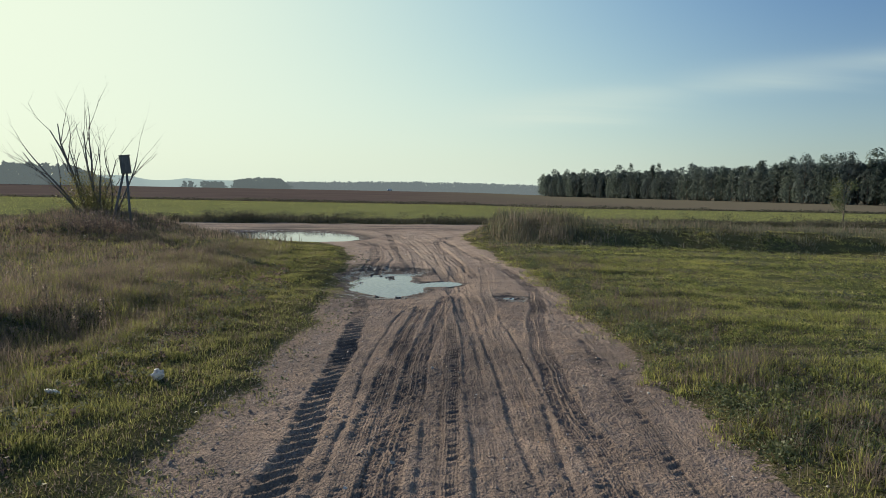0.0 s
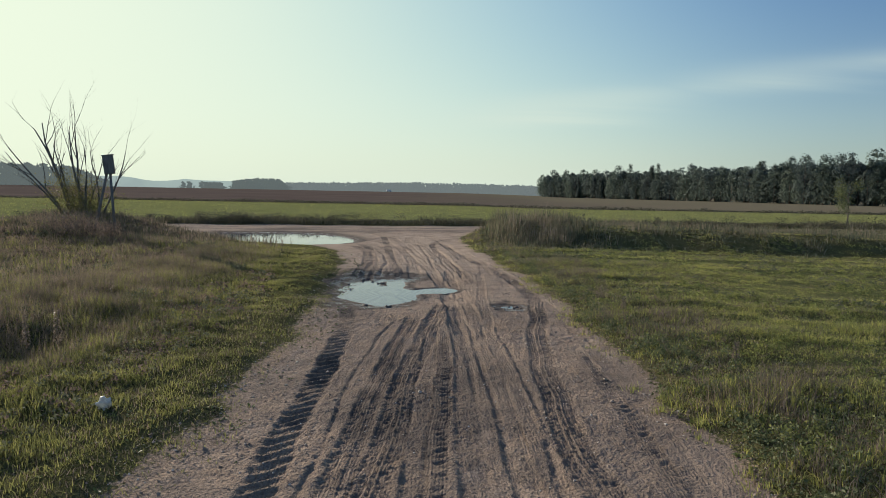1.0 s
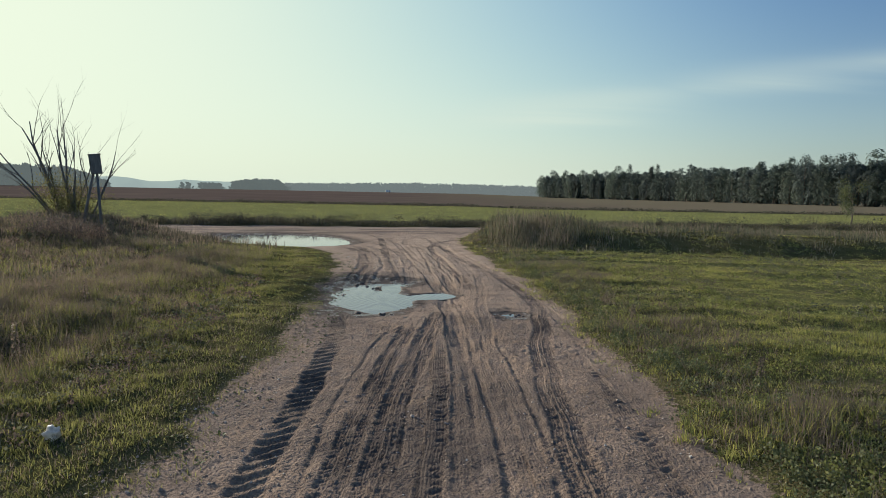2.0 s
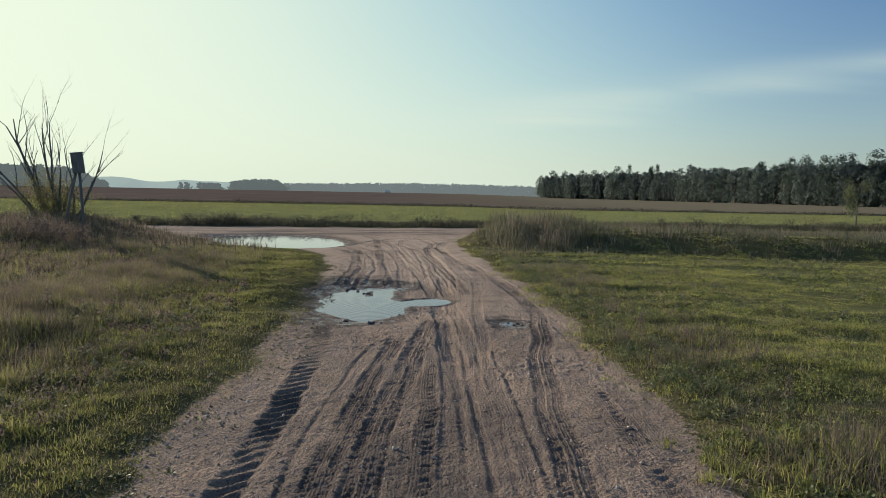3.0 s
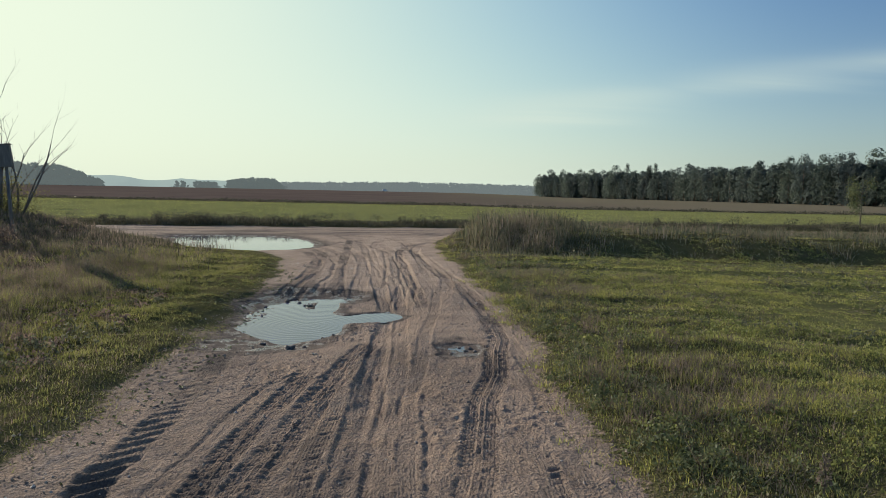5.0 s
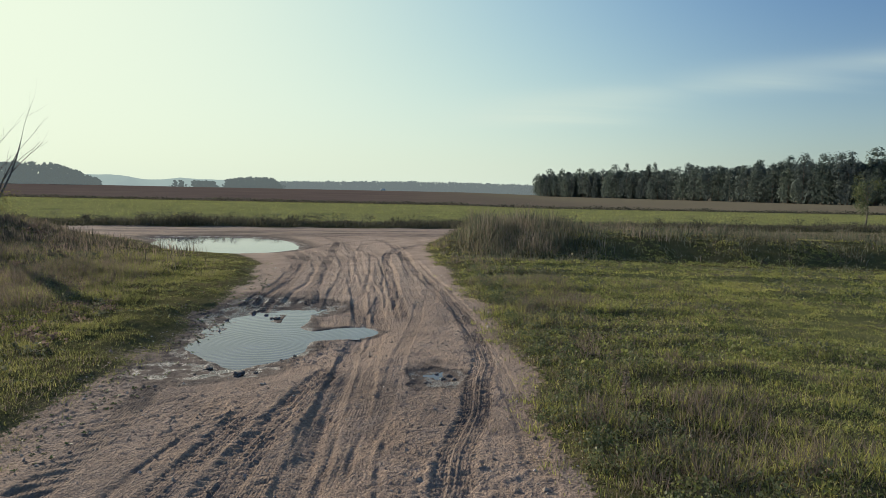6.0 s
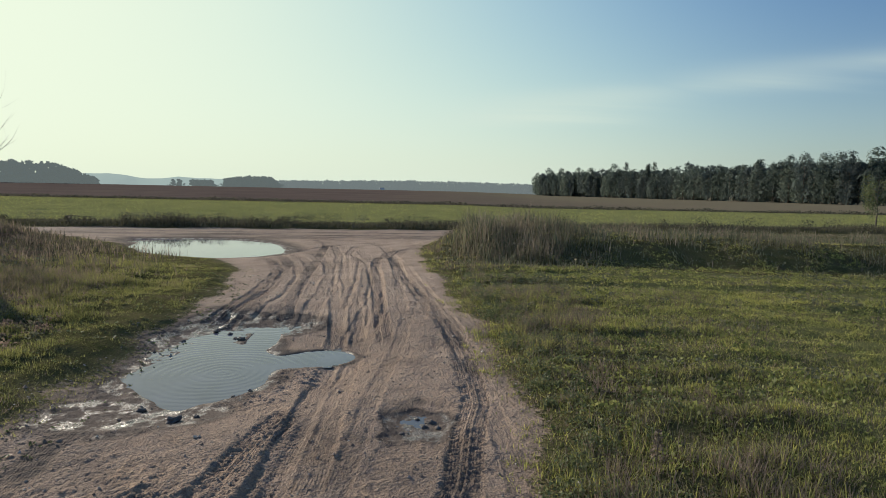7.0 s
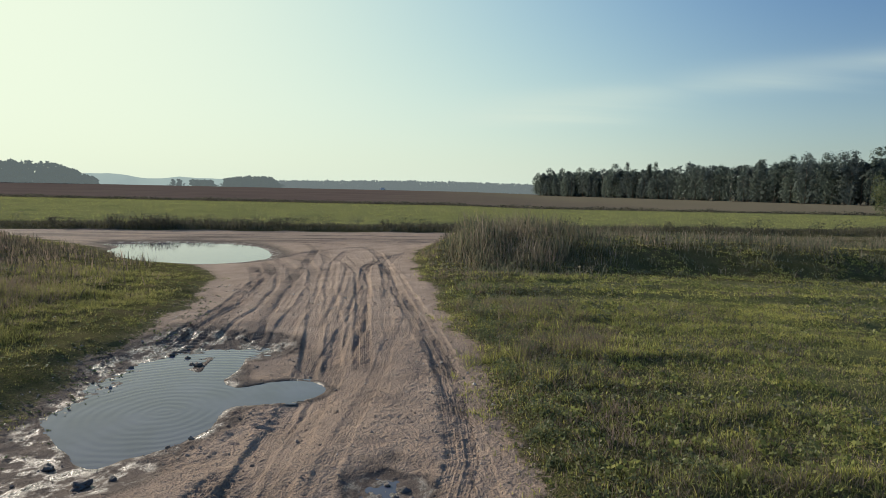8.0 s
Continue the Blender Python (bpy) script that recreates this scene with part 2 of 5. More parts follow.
MAT_GROUND = ground_material()
MAT_WATER = water_material("muddy_water", 0.7)
MAT_WATER_STILL = water_material("still_water", 0.05)
MAT_GRASS_SHORT = grass_material("short_verge_grass", (0.075, 0.081, 0.039), (0.176, 0.184, 0.064), (0.316, 0.308, 0.107), (0.344, 0.293, 0.176), 0.9, 0.6)
MAT_GRASS_DRY = grass_material("tall_rough_grass", (0.099, 0.088, 0.066), (0.176, 0.147, 0.111), (0.269, 0.206, 0.163), (0.411, 0.327, 0.276))
MAT_MEADOW = grass_material("mown_meadow_grass", (0.117, 0.127, 0.067), (0.287, 0.299, 0.092), (0.532, 0.502, 0.146), (0.532, 0.445, 0.252), 1.0, 0.5, (0.35, 1.2, 1.0))
MAT_WEEDS = grass_material("tall_dry_weeds", (0.092, 0.092, 0.057), (0.190, 0.170, 0.118), (0.333, 0.270, 0.216), (0.460, 0.380, 0.345), 0.5)
MAT_BANK_GREEN = grass_material("bank_undergrowth", (0.079, 0.090, 0.065), (0.147, 0.158, 0.103), (0.244, 0.236, 0.147), (0.364, 0.316, 0.229), 0.7, 0.4)
MAT_WORMWOOD = grass_material("grey_green_weeds", (0.075, 0.092, 0.047), (0.125, 0.149, 0.072), (0.200, 0.213, 0.102), (0.275, 0.253, 0.128), 3.0, 0.4)
# weed tones set darker to paint in the shaded side of backlit weeds
MAT_DARK_WEED = grass_material("weeds_darkened_for_backlight", (0.057, 0.060, 0.044), (0.103, 0.097, 0.073), (0.160, 0.151, 0.100), (0.245, 0.216, 0.160), 0.5, 0.3)
for m in (MAT_DARK_WEED, MAT_BANK_GREEN, MAT_WEEDS):
    m.node_tree.nodes["Principled BSDF"].inputs["Specular IOR Level"].default_value = 0.04
MAT_RUSSET = grass_material("russet_herbs", (0.099, 0.081, 0.073), (0.174, 0.133, 0.116), (0.255, 0.191, 0.147), (0.325, 0.255, 0.192), 1.2, 0.5)
MAT_RUSSET.node_tree.nodes["Principled BSDF"].inputs["Specular IOR Level"].default_value = 0.04
MAT_BROADLEAF = grass_material("broad_weed_leaves", (0.085, 0.101, 0.045), (0.186, 0.208, 0.067), (0.297, 0.309, 0.103), (0.340, 0.304, 0.145), 1.2, 0.55)
MAT_SHINY_LEAF = grass_material("shiny_small_leaves", (0.06, 0.085, 0.03), (0.10, 0.13, 0.045), (0.15, 0.18, 0.07), (0.2, 0.2, 0.1), 3.0, 0.3)
MAT_SHINY_LEAF.node_tree.nodes["Principled BSDF"].inputs["Roughness"].default_value = 0.5
MAT_BUSH_LEAF = grass_material("yellowing_leaves", (0.088, 0.098, 0.038), (0.163, 0.156, 0.060), (0.237, 0.215, 0.090), (0.312, 0.260, 0.135), 3.0)
# leaf tones lifted and blued: the haze over the forest is in the colour
MAT_FOREST = grass_material("forest_leaves_haze_tinted", (0.145, 0.186, 0.194), (0.168, 0.209, 0.198), (0.190, 0.232, 0.198), (0.213, 0.242, 0.198), 0.12, 0.72, None, 0.3)
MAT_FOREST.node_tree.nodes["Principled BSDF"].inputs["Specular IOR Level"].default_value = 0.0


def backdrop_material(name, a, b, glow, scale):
    """The hazy distance: matt, with the pale light of the air put in as emission."""
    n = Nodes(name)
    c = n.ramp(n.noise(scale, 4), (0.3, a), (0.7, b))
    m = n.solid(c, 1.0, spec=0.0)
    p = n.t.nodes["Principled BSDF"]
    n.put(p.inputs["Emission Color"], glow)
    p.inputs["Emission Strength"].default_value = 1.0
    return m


# the third colour is the haze, painted on as a faint glow
MAT_FAR_WOOD = backdrop_material("far_woods_haze_glow", (0.04, 0.06, 0.045), (0.07, 0.09, 0.06), (0.098, 0.116, 0.116), 0.05)
MAT_HAZY_HILL = backdrop_material("hill_haze_glow", (0.06, 0.09, 0.08), (0.09, 0.12, 0.10), (0.275, 0.335, 0.32), 0.01)
MAT_FAR_LINE = backdrop_material("long_woods_haze_glow", (0.04, 0.06, 0.05), (0.065, 0.085, 0.065), (0.135, 0.158, 0.16), 0.02)
MAT_BARK = bark_material("grey_bark", (0.11, 0.094, 0.08), (0.22, 0.188, 0.16))
MAT_OLD_WOOD = bark_material("weathered_wood", (0.12, 0.108, 0.095), (0.25, 0.225, 0.2))


# ---------------------------------------------------------------- meshes from arrays
def array_mesh(name, verts, quads=None, tris=None, material=None, smooth=True):
    me = bpy.data.meshes.new(name)
    nq = 0 if quads is None else len(quads)
    nt = 0 if tris is None else len(tris)
    me.vertices.add(len(verts))
    me.vertices.foreach_set("co", np.ascontiguousarray(verts, dtype=np.float32).ravel())
    loops = np.concatenate([np.asarray(a, dtype=np.int32).ravel() for a in (quads, tris) if a is not None and len(a)])
    starts = np.concatenate([np.arange(nq) * 4, nq * 4 + np.arange(nt) * 3]).astype(np.int32)
    me.loops.add(len(loops))
    me.polygons.add(nq + nt)
    me.loops.foreach_set("vertex_index", loops)
    me.polygons.foreach_set("loop_start", starts)
    me.polygons.foreach_set("use_smooth", np.full(nq + nt, smooth))
    me.update(calc_edges=True)
    if material:
        me.materials.append(material)
    return me


def part(name, bm, material, parent, label=""):
    """One bmesh as one mesh object under a thing or a part."""
    me = bpy.data.meshes.new(name)
    bm.to_mesh(me)
    bm.free()
    me.materials.append(material)
    ob = new(name, me)
    ob.parent = parent
    return tagged(ob, label)


# ---------------------------------------------------------------- the lie of the land
def step(a, b, v):
    u = np.clip((v - a) / (b - a), 0, 1)
    return u * u * (3 - 2 * u)


def cells(ix, iy, seed):
    h = (ix.astype(np.int64) * 374761393 + iy.astype(np.int64) * 668265263 + seed * 974634541) & 0xFFFFFFFF
    h = ((h ^ (h >> 13)) * 1274126177) & 0xFFFFFFFF
    return ((h ^ (h >> 16)) & 0xFFFF) / 65535.0


def rough(x, y, size, seed, octaves=1):
    """Value noise from -1 to 1 with bumps of that size in metres."""
    total, amp, norm = 0.0, 1.0, 0.0
    for o in range(octaves):
        u, v = x / size, y / size
        iu, iv = np.floor(u), np.floor(v)
        fu, fv = u - iu, v - iv
        fu, fv = fu * fu * (3 - 2 * fu), fv * fv * (3 - 2 * fv)
        a, b = cells(iu, iv, seed + o), cells(iu + 1, iv, seed + o)
        c, d = cells(iu, iv + 1, seed + o), cells(iu + 1, iv + 1, seed + o)
        total = total + amp * ((a + (b - a) * fu) * (1 - fv) + (c + (d - c) * fu) * fv)
        norm += amp
        amp, size = amp * 0.5, size * 0.5
    return 2 * total / norm - 1


def oval(x, y, cx, cy, rx, ry, turn=0.0):
    """Below 1 inside an ellipse, turned by that many degrees."""
    c, s = math.cos(radians(turn)), math.sin(radians(turn))
    u, v = (x - cx) * c + (y - cy) * s, -(x - cx) * s + (y - cy) * c
    return np.sqrt((u / rx) ** 2 + (v / ry) ** 2)


def left_edge(y):
    return np.interp(y, (-5, 5, 10, 12.3, 14, 16, 20, 22.5, 25, 27.5, 30), (-2.3, -2.25, -2.16, -2.34, -2.42, -2.6, -2.8, -3.1, -3.7, -4.9, -6.8))


def right_edge(y):
    return np.interp(y, (-5, 16, 18, 20.5, 24.7, 28.8, 33, 35, 36), (2.92, 2.92, 2.75, 2.5, 2.1, 1.65, 1.6, 2.2, 4.0))


def bank_left(x):
    return np.interp(x, (-60, -18.3, -14.2, -9.6, -6.3, -4.2), (42.0, 39.0, 35.9, 32.4, 29.0, 26.5))


def verge_left(x, y):
    """Metres inside the grass to the left of the track, negative on the track."""
    w = rough(x, y, 0.9, 3, 3) * 0.35
    return np.minimum(left_edge(y) - x, (bank_left(x) - y) * 0.8) + w


def verge_right(x, y):
    w = rough(x, y, 0.8, 5, 3) * 0.28
    return np.minimum(x - right_edge(y), (36.2 + 3.6 * step(5, 10, x) - y) * 0.9 + 0.02 * x) + w


def puddle_near(x, y):
    d = np.exp(-7 * oval(x, y, -1.08, 15.55, 0.93, 1.55, 8)) + np.exp(-7 * oval(x, y, 0.3, 16.22, 0.54, 0.42, 6))
    d = d + np.exp(-7 * oval(x, y, -0.05, 16.02, 0.72, 0.36, 8)) + np.exp(-7 * oval(x, y, -0.83, 17.35, 0.27, 0.78, 8))
    return -np.log(d + 1e-12) / 7 + 0.10 + rough(x, y, 0.5, 9, 3) * 0.1


def puddle_film(x, y):
    """The churned mud beside the puddle, on which water stands in patches."""
    d = np.minimum(oval(x, y, -1.75, 16.6, 0.9, 2.3, 4), oval(x, y, -1.35, 13.75, 0.95, 0.62, 10))
    return np.minimum(d, oval(x, y, -0.9, 18.2, 0.85, 0.7, 0)) + rough(x, y, 0.45, 11, 3) * 0.25


def hollow(x, y):
    """The wide dip of the track round the puddle, from 0 to 1."""
    return 1 - step(0.7, 1.35, oval(x, y, -0.78, 16.15, 1.95, 2.6, 0))


def puddle_far(x, y):
    d = np.minimum(oval(x, y, -7.5, 33.3, 4.85, 2.9, 128), oval(x, y, -10.9, 35.7, 2.2, 0.8, -40))
    return d + rough(x, y, 1.4, 13, 2) * 0.06


def puddle_small(x, y):
    return oval(x, y, 1.74, 13.3, 0.34, 0.62, 8) + rough(x, y, 0.3, 15, 3) * 0.3


# name of the tread, half width, depth, knots (y, x)
LEFT_WHEELS = (
    ("tractor", 0.165, 0.034, ((-4, -1.36), (5.75, -1.23), (8.7, -1.27), (10.6, -1.33), (11.8, -1.42), (13.6, -1.6))),
    ("groove", 0.045, 0.018, ((-4, -0.95), (5.5, -0.87), (8.7, -0.86), (10.2, -0.75), (12.0, -0.5))),
    ("block", 0.17, 0.027, ((-4, -0.45), (4.7, -0.38), (6.4, -0.27), (8.2, -0.21), (10.2, 0.0), (12.9, 0.3), (14.2, 0.48))),
    ("block", 0.14, 0.02, ((-4, -0.75), (5, -0.65), (7.5, -0.58), (10, -0.4), (12.5, -0.15))),
)
MIDDLE_WHEELS = (
    ("lug", 0.11, 0.024, ((-4, 0.06), (4.7, 0.12), (6.4, 0.22), (8.8, 0.28), (11.3, 0.32))),
    ("rib", 0.12, 0.016, ((-4, -0.12), (5, -0.02), (8, 0.05), (11, 0.12), (13.5, 0.2))),
    ("rib", 0.13, 0.018, ((-4, 0.72), (5, 0.74), (8, 0.75), (11, 0.72), (14, 0.75), (18, 0.9), (24, 0.5))),
    ("rib", 0.14, 0.022, ((-4, 0.44), (4.7, 0.49), (6.4, 0.5), (8.75, 0.58), (12.5, 0.56), (16.9, 0.44), (22, -0.4), (27.9, -1.57), (31, -2.4))),
    ("rib", 0.13, 0.022, ((-4, 0.97), (7.2, 0.92), (9.7, 0.9), (12.5, 0.91), (18, 0.7), (26, 0.0))),
)
RIGHT_WHEELS = (
    ("rib", 0.11, 0.016, ((-4, 1.22), (5, 1.17), (8, 1.12), (11, 1.1), (14, 1.25), (18, 1.5), (24, 1.0))),
    ("groove", 0.06, 0.02, ((4, 1.12), (6, 1.2), (7.75, 1.29), (9.3, 1.3), (10.7, 1.26), (11.8, 1.3))),
    ("block", 0.17, 0.024, ((-4, 1.55), (4.8, 1.5), (6.06, 1.46), (7.2, 1.53), (8.9, 1.67), (10.3, 1.84), (11.8, 2.08), (13.9, 2.38), (16.9, 2.3), (20, 1.85), (24.6, 1.16), (30, 0.34))),
    ("lug", 0.10, 0.026, ((-4, 1.85), (4.7, 2.0), (6.06, 2.13), (8, 2.27), (10, 2.3))),
    ("rib", 0.12, 0.012, ((3, 2.12), (5, 2.24), (8, 2.5), (12, 2.62), (16, 2.5))),
)
PAST_PUDDLE = (
    ("rib", 0.16, 0.026, ((10.4, 0.67), (14.5, 0.54), (17.5, 0.62), (21, 0.75), (27, 0.2), (31, -0.8))),
    ("groove", 0.08, 0.045, ((17.6, 0.98), (19.2, 0.98), (23, 0.72), (27, 0.15))),
    ("groove", 0.09, 0.045, ((18.4, -1.35), (21, -1.35), (24, -1.7), (27.5, -2.6), (29.5, -3.6))),
    ("block", 0.2, 0.05, ((18, -2.0), (21, -1.95), (24.5, -2.3), (27.5, -3.3), (29, -4.2))),
    ("rib", 0.2, 0.042, ((18, -0.3), (22, -0.55), (26, -1.1), (29, -2.0), (31, -3.0))),
)
TURNING_OFF = (
    ("groove", 0.08, 0.04, ((19, 0.25), (23, 0.05), (27, -0.35), (30, -1.0))),
    ("groove", 0.08, 0.04, ((19.5, 0.62), (23, 0.4), (26, 0.05), (29, -0.7), (32, -2.2))),
    ("rib", 0.2, 0.042, ((20, -0.75), (24, -1.2), (27, -1.95), (29.5, -3.0), (31, -4.0))),
    ("rib", 0.2, 0.042, ((22, 1.3), (25, 1.05), (28, 0.7), (31, 0.9), (34, 2.4))),
)
FANNING_OUT = (
    ("rib", 0.17, 0.034, ((16.2, 0.5), (20, 0.0), (24.3, -0.6), (28.7, -1.2), (32.4, -1.95), (35.6, -3.0))),
    ("rib", 0.15, 0.032, ((16.6, 0.84), (19.5, 0.42), (23.4, -0.28), (28.7, -1.0), (32.2, -1.05), (34.4, -0.2))),
    ("rib", 0.18, 0.036, ((14.5, 2.56), (17, 2.35), (18.9, 2.17), (21.2, 1.83), (26.6, 1.04), (31.5, 0.23), (35.3, -0.8))),
    ("lug", 0.17, 0.05, ((18.2, -0.76), (21.2, -1.14), (25.3, -1.6), (29.5, -2.0), (33, -2.4), (36.2, -3.45))),
    ("lug", 0.2, 0.055, ((17.6, -1.78), (20, -1.7), (23.4, -2.1), (26.5, -2.5), (29, -3.3))),
    ("block", 0.14, 0.034, ((16.6, 1.25), (18.3, 1.03), (21.2, 0.74), (23.9, 0.38), (28, 0.16), (31.5, 0.66))),
    ("rib", 0.15, 0.026, ((18, 1.7), (20.1, 1.78), (24.4, 1.25), (28.8, 0.64), (33.7, -0.06))),
)
TRACKS = LEFT_WHEELS + MIDDLE_WHEELS + RIGHT_WHEELS + PAST_PUDDLE + TURNING_OFF + FANNING_OUT


# the same for wheels along the crossing track, knots (x, y)
CROSSING = (
    ("rib", 0.22, 0.045, ((-60, 40.6), (-20, 40.2), (-8, 39.2), (2, 39.0), (12, 39.6), (60, 40.5))),
    ("rib", 0.22, 0.045, ((-60, 42.2), (-20, 41.9), (-8, 41.0), (2, 40.8), (12, 41.2), (60, 42.2))),
    ("groove", 0.16, 0.05, ((-22, 39.2), (-12, 38.0), (-6, 37.3), (-2, 36.0), (0.5, 33.0))),
    ("groove", 0.16, 0.045, ((-22, 40.9), (-12, 39.8), (-5, 38.8), (0, 37.6), (2.5, 34.8))),
    ("rib", 0.2, 0.045, ((-3.5, 30.5), (-1.5, 33.4), (2.0, 36.8), (7, 38.3), (16, 38.9))),
)


def track_relief(x, y):
    """Relief and masks of all wheel tracks."""
    made = wheel_marks(x, y, TRACKS)
    for k, extra in enumerate(wheel_marks(y, x, CROSSING)):
        if k == 0:
            made[0] += extra
        else:
            made[k] = np.where(np.abs(extra) > np.abs(made[k]), extra, made[k])
    return made


def wheel_marks(x, y, tracks):
    h, damp, across, ribs, bars = [np.zeros_like(x) for _ in range(5)]
    for i, (tread, half, deep, knots) in enumerate(tracks):
        ys, xs = [k[0] for k in knots], [k[1] for k in knots]
        near = (y > ys[0]) & (y < ys[-1]) & (np.abs(x - np.interp(y, ys, xs)) < half * 2.2)
        if not near.any():
            continue
        px, py = x[near], y[near]
        cx = np.interp(py, ys, xs) + rough(py * 0 + i, py, 1.1, 40 + i, 2) * 0.05
        u = (px - cx) / half
        ends = step(ys[0], ys[0] + 0.6, py) * (1 - step(ys[-1] - 0.8, ys[-1], py))
        bed = 1 - step(0.82, 1.08, np.abs(u))
        brim = 0.6 * np.exp(-((np.abs(u) - 1.2) / 0.18) ** 2) * (0.5 + rough(px, py, 0.15, 80 + i, 2))
        worn = np.clip((1.0 if tread == "tractor" else 0.85) + 0.8 * rough(px, py, 0.7, 60 + i, 3), 0.55, 1)
        if tread == "tractor":
            s = (py - 0.09 * np.sin(u * 1.5) + 0.02 * rough(px, py, 0.2, 70)) / 0.186
            ridge = np.exp(-(((s % 1) - 0.5) / 0.21) ** 2)
            bed = 1 - step(0.7, 1.15, np.abs(u) + 0.3 * rough(px, py, 0.16, 72, 2))
            d = -bed * (1 - 0.9 * ridge) + 0.35 * brim
        elif tread == "lug":
            s = (py - 0.05 * np.abs(u)) / 0.125
            s = s + 0.22 * rough(px, py, 0.16, 97 + i, 2)
            d = -bed * (0.25 + 0.75 * (0.75 + 0.6 * rough(px, py, 0.11, 98 + i)) * step(0.42, 0.62, s % 1) * (1 - step(0.85, 1.0, s % 1))) * (0.4 + 0.6 * step(-0.3, 0.2, u)) + 0.3 * brim
        elif tread == "block":
            side = step(0.28, 0.38, np.abs(u))
            s = (py + np.where(u > 0, 0.04, 0.0) + 0.05 * np.abs(u) + 0.022 * rough(px, py, 0.08, 90 + i, 2)) / 0.078
            bar = step(0.3, 0.42, s % 1) * (1 - step(0.88, 1.0, s % 1))
            groove = np.exp(-((np.abs(u) - 0.14) / 0.06) ** 2)
            crumb = 0.55 * rough(px, py, 0.045, 95 + i, 2)
            d = -bed * (side * (0.3 + 0.55 * bar) + (1 - side) * (0.7 - 0.7 * groove - 0.2 * bar) + crumb) + 0.5 * brim
        elif tread == "rib":
            lines = 0.5 + 0.5 * np.cos(u * math.pi * 3.6)
            s = py / 0.034
            d = -bed * (0.68 + 0.17 * lines + 0.15 * step(0.4, 0.6, s % 1)) + 0.2 * brim
        else:
            d = -np.exp(-(u / 0.6) ** 2) + 0.35 * brim
        h[near] += deep * ends * worn * d * (1 - 0.12 * step(11.5, 14.5, py)) * (1 - 0.2 * step(16.5, 19.5, py)) * (1 - 0.7 * step(9.3, 11.5, py) * (tread == "tractor"))
        damp[near] = np.maximum(damp[near], ends * worn * bed * {"tractor": 0.5, "block": 0.36, "lug": 0.4, "rib": 0.16, "groove": 0.3}[tread])
        pressed = ends * np.clip(worn * 1.3, 0, 1) * bed
        won = pressed > np.maximum(ribs[near], bars[near])
        for kinds, mask in ((("rib",), ribs), (("block", "lug", "tractor"), bars)):
            mask[near] = np.where(won, pressed if tread in kinds else 0.0, mask[near])
        across[near] = np.where(won, px - cx, across[near])
    return [h, damp, across, ribs, bars]


WATER_NEAR, WATER_FAR, WATER_SMALL = -0.158, -0.12, -0.062


def land(x, y):
    """Height of the ground, without the wheel tracks."""
    far = step(30, 90, y)
    az = x / np.maximum(y, 1)
    rise = 0.006 + (0.0015 - 0.006) * step(0.05, 0.2, az)
    h = rise * np.clip(y - 43, 0, 420) - 0.012 * np.clip(x, -420, 260) * far
    vl, vr = verge_left(x, y), verge_right(x, y)
    left = 0.08 * step(-0.05, 0.5, vl) + 0.2 * step(0.3, 4.0, vl)
    left = left * (1 - 0.85 * step(22.5, 26.5, y) * step(-15, -11, x))
    left += 0.85 * np.exp(-(((x + 15.5) / 5.6) ** 2 + ((y - 28.0) / 6.0) ** 2)) * step(1, 5, vl)
    left -= 0.3 * np.exp(-((x + 5.2 + 0.25 * np.sin(y)) / 0.7) ** 2) * step(3, 6, y) * (1 - step(8.5, 11.5, y))
    left += 0.18 * np.exp(-((x + 7.2) / 1.3) ** 2) * (1 - step(11, 16, y))
    left += (0.06 * rough(x, y, 1.6, 21, 3) + 0.05 * rough(x, y, 0.45, 22, 2)) * step(0, 1, vl) * (1 - 0.6 * step(23, 27, y) * step(-15, -11, x))
    right = 0.05 * step(-0.05, 0.4, vr) - 0.035 * np.clip(x - 6, 0, 18) * step(0, 2, vr) * (1 - far)
    right += (0.07 * rough(x * 0.5, y * 1.6, 1.4, 23, 3) + 0.09 * rough(x * 0.16, y, 0.85, 26, 2) * step(0.5, 2.0, vr) + 0.035 * rough(x, y, 0.4, 24, 2)) * step(0, 1, vr)
    right += 0.72 * step(26.8, 30.0, y + 0.9 * rough(x, y * 0.3, 2.2, 29, 3)) * (1 - step(33.0, 36.5, y)) * step(0, 2.5, vr)
    h = h + np.where(x < 0, left, right) * (y < 45)
    h = h + 0.22 * step(43.4, 45.0, y) * (1 - step(47, 50, y))
    on = np.minimum(1 - step(-0.1, 0.3, vl), 1 - step(-0.1, 0.3, vr)) * (y < 44)
    calm = step(0.7, 1.7, puddle_near(x, y)) * step(0.8, 1.3, puddle_far(x, y))
    h = h + on * (0.25 + 0.75 * calm) * (0.018 * rough(x, y, 1.5, 25, 2) + 0.012 * rough(x, y, 0.3, 27, 3))
    h = h - 0.145 * hollow(x, y) - 0.10 * (1 - step(0.7, 1.1, puddle_near(x, y)))
    h = h - 0.020 * (1 - step(0.5, 1.1, puddle_film(x, y))) * step(0.6, 1.2, puddle_near(x, y))
    h = h - 0.19 * (1 - step(0.75, 1.35, puddle_far(x, y)))
    h = h - 0.048 * (1 - step(0.3, 1.6, puddle_small(x, y)))
    return h


def spread(a, b, first, growth, cap=1e9):
    out, s = [a], first
    while out[-1] < b:
        out.append(out[-1] + s)
        s = min(s * growth, cap)
    return out


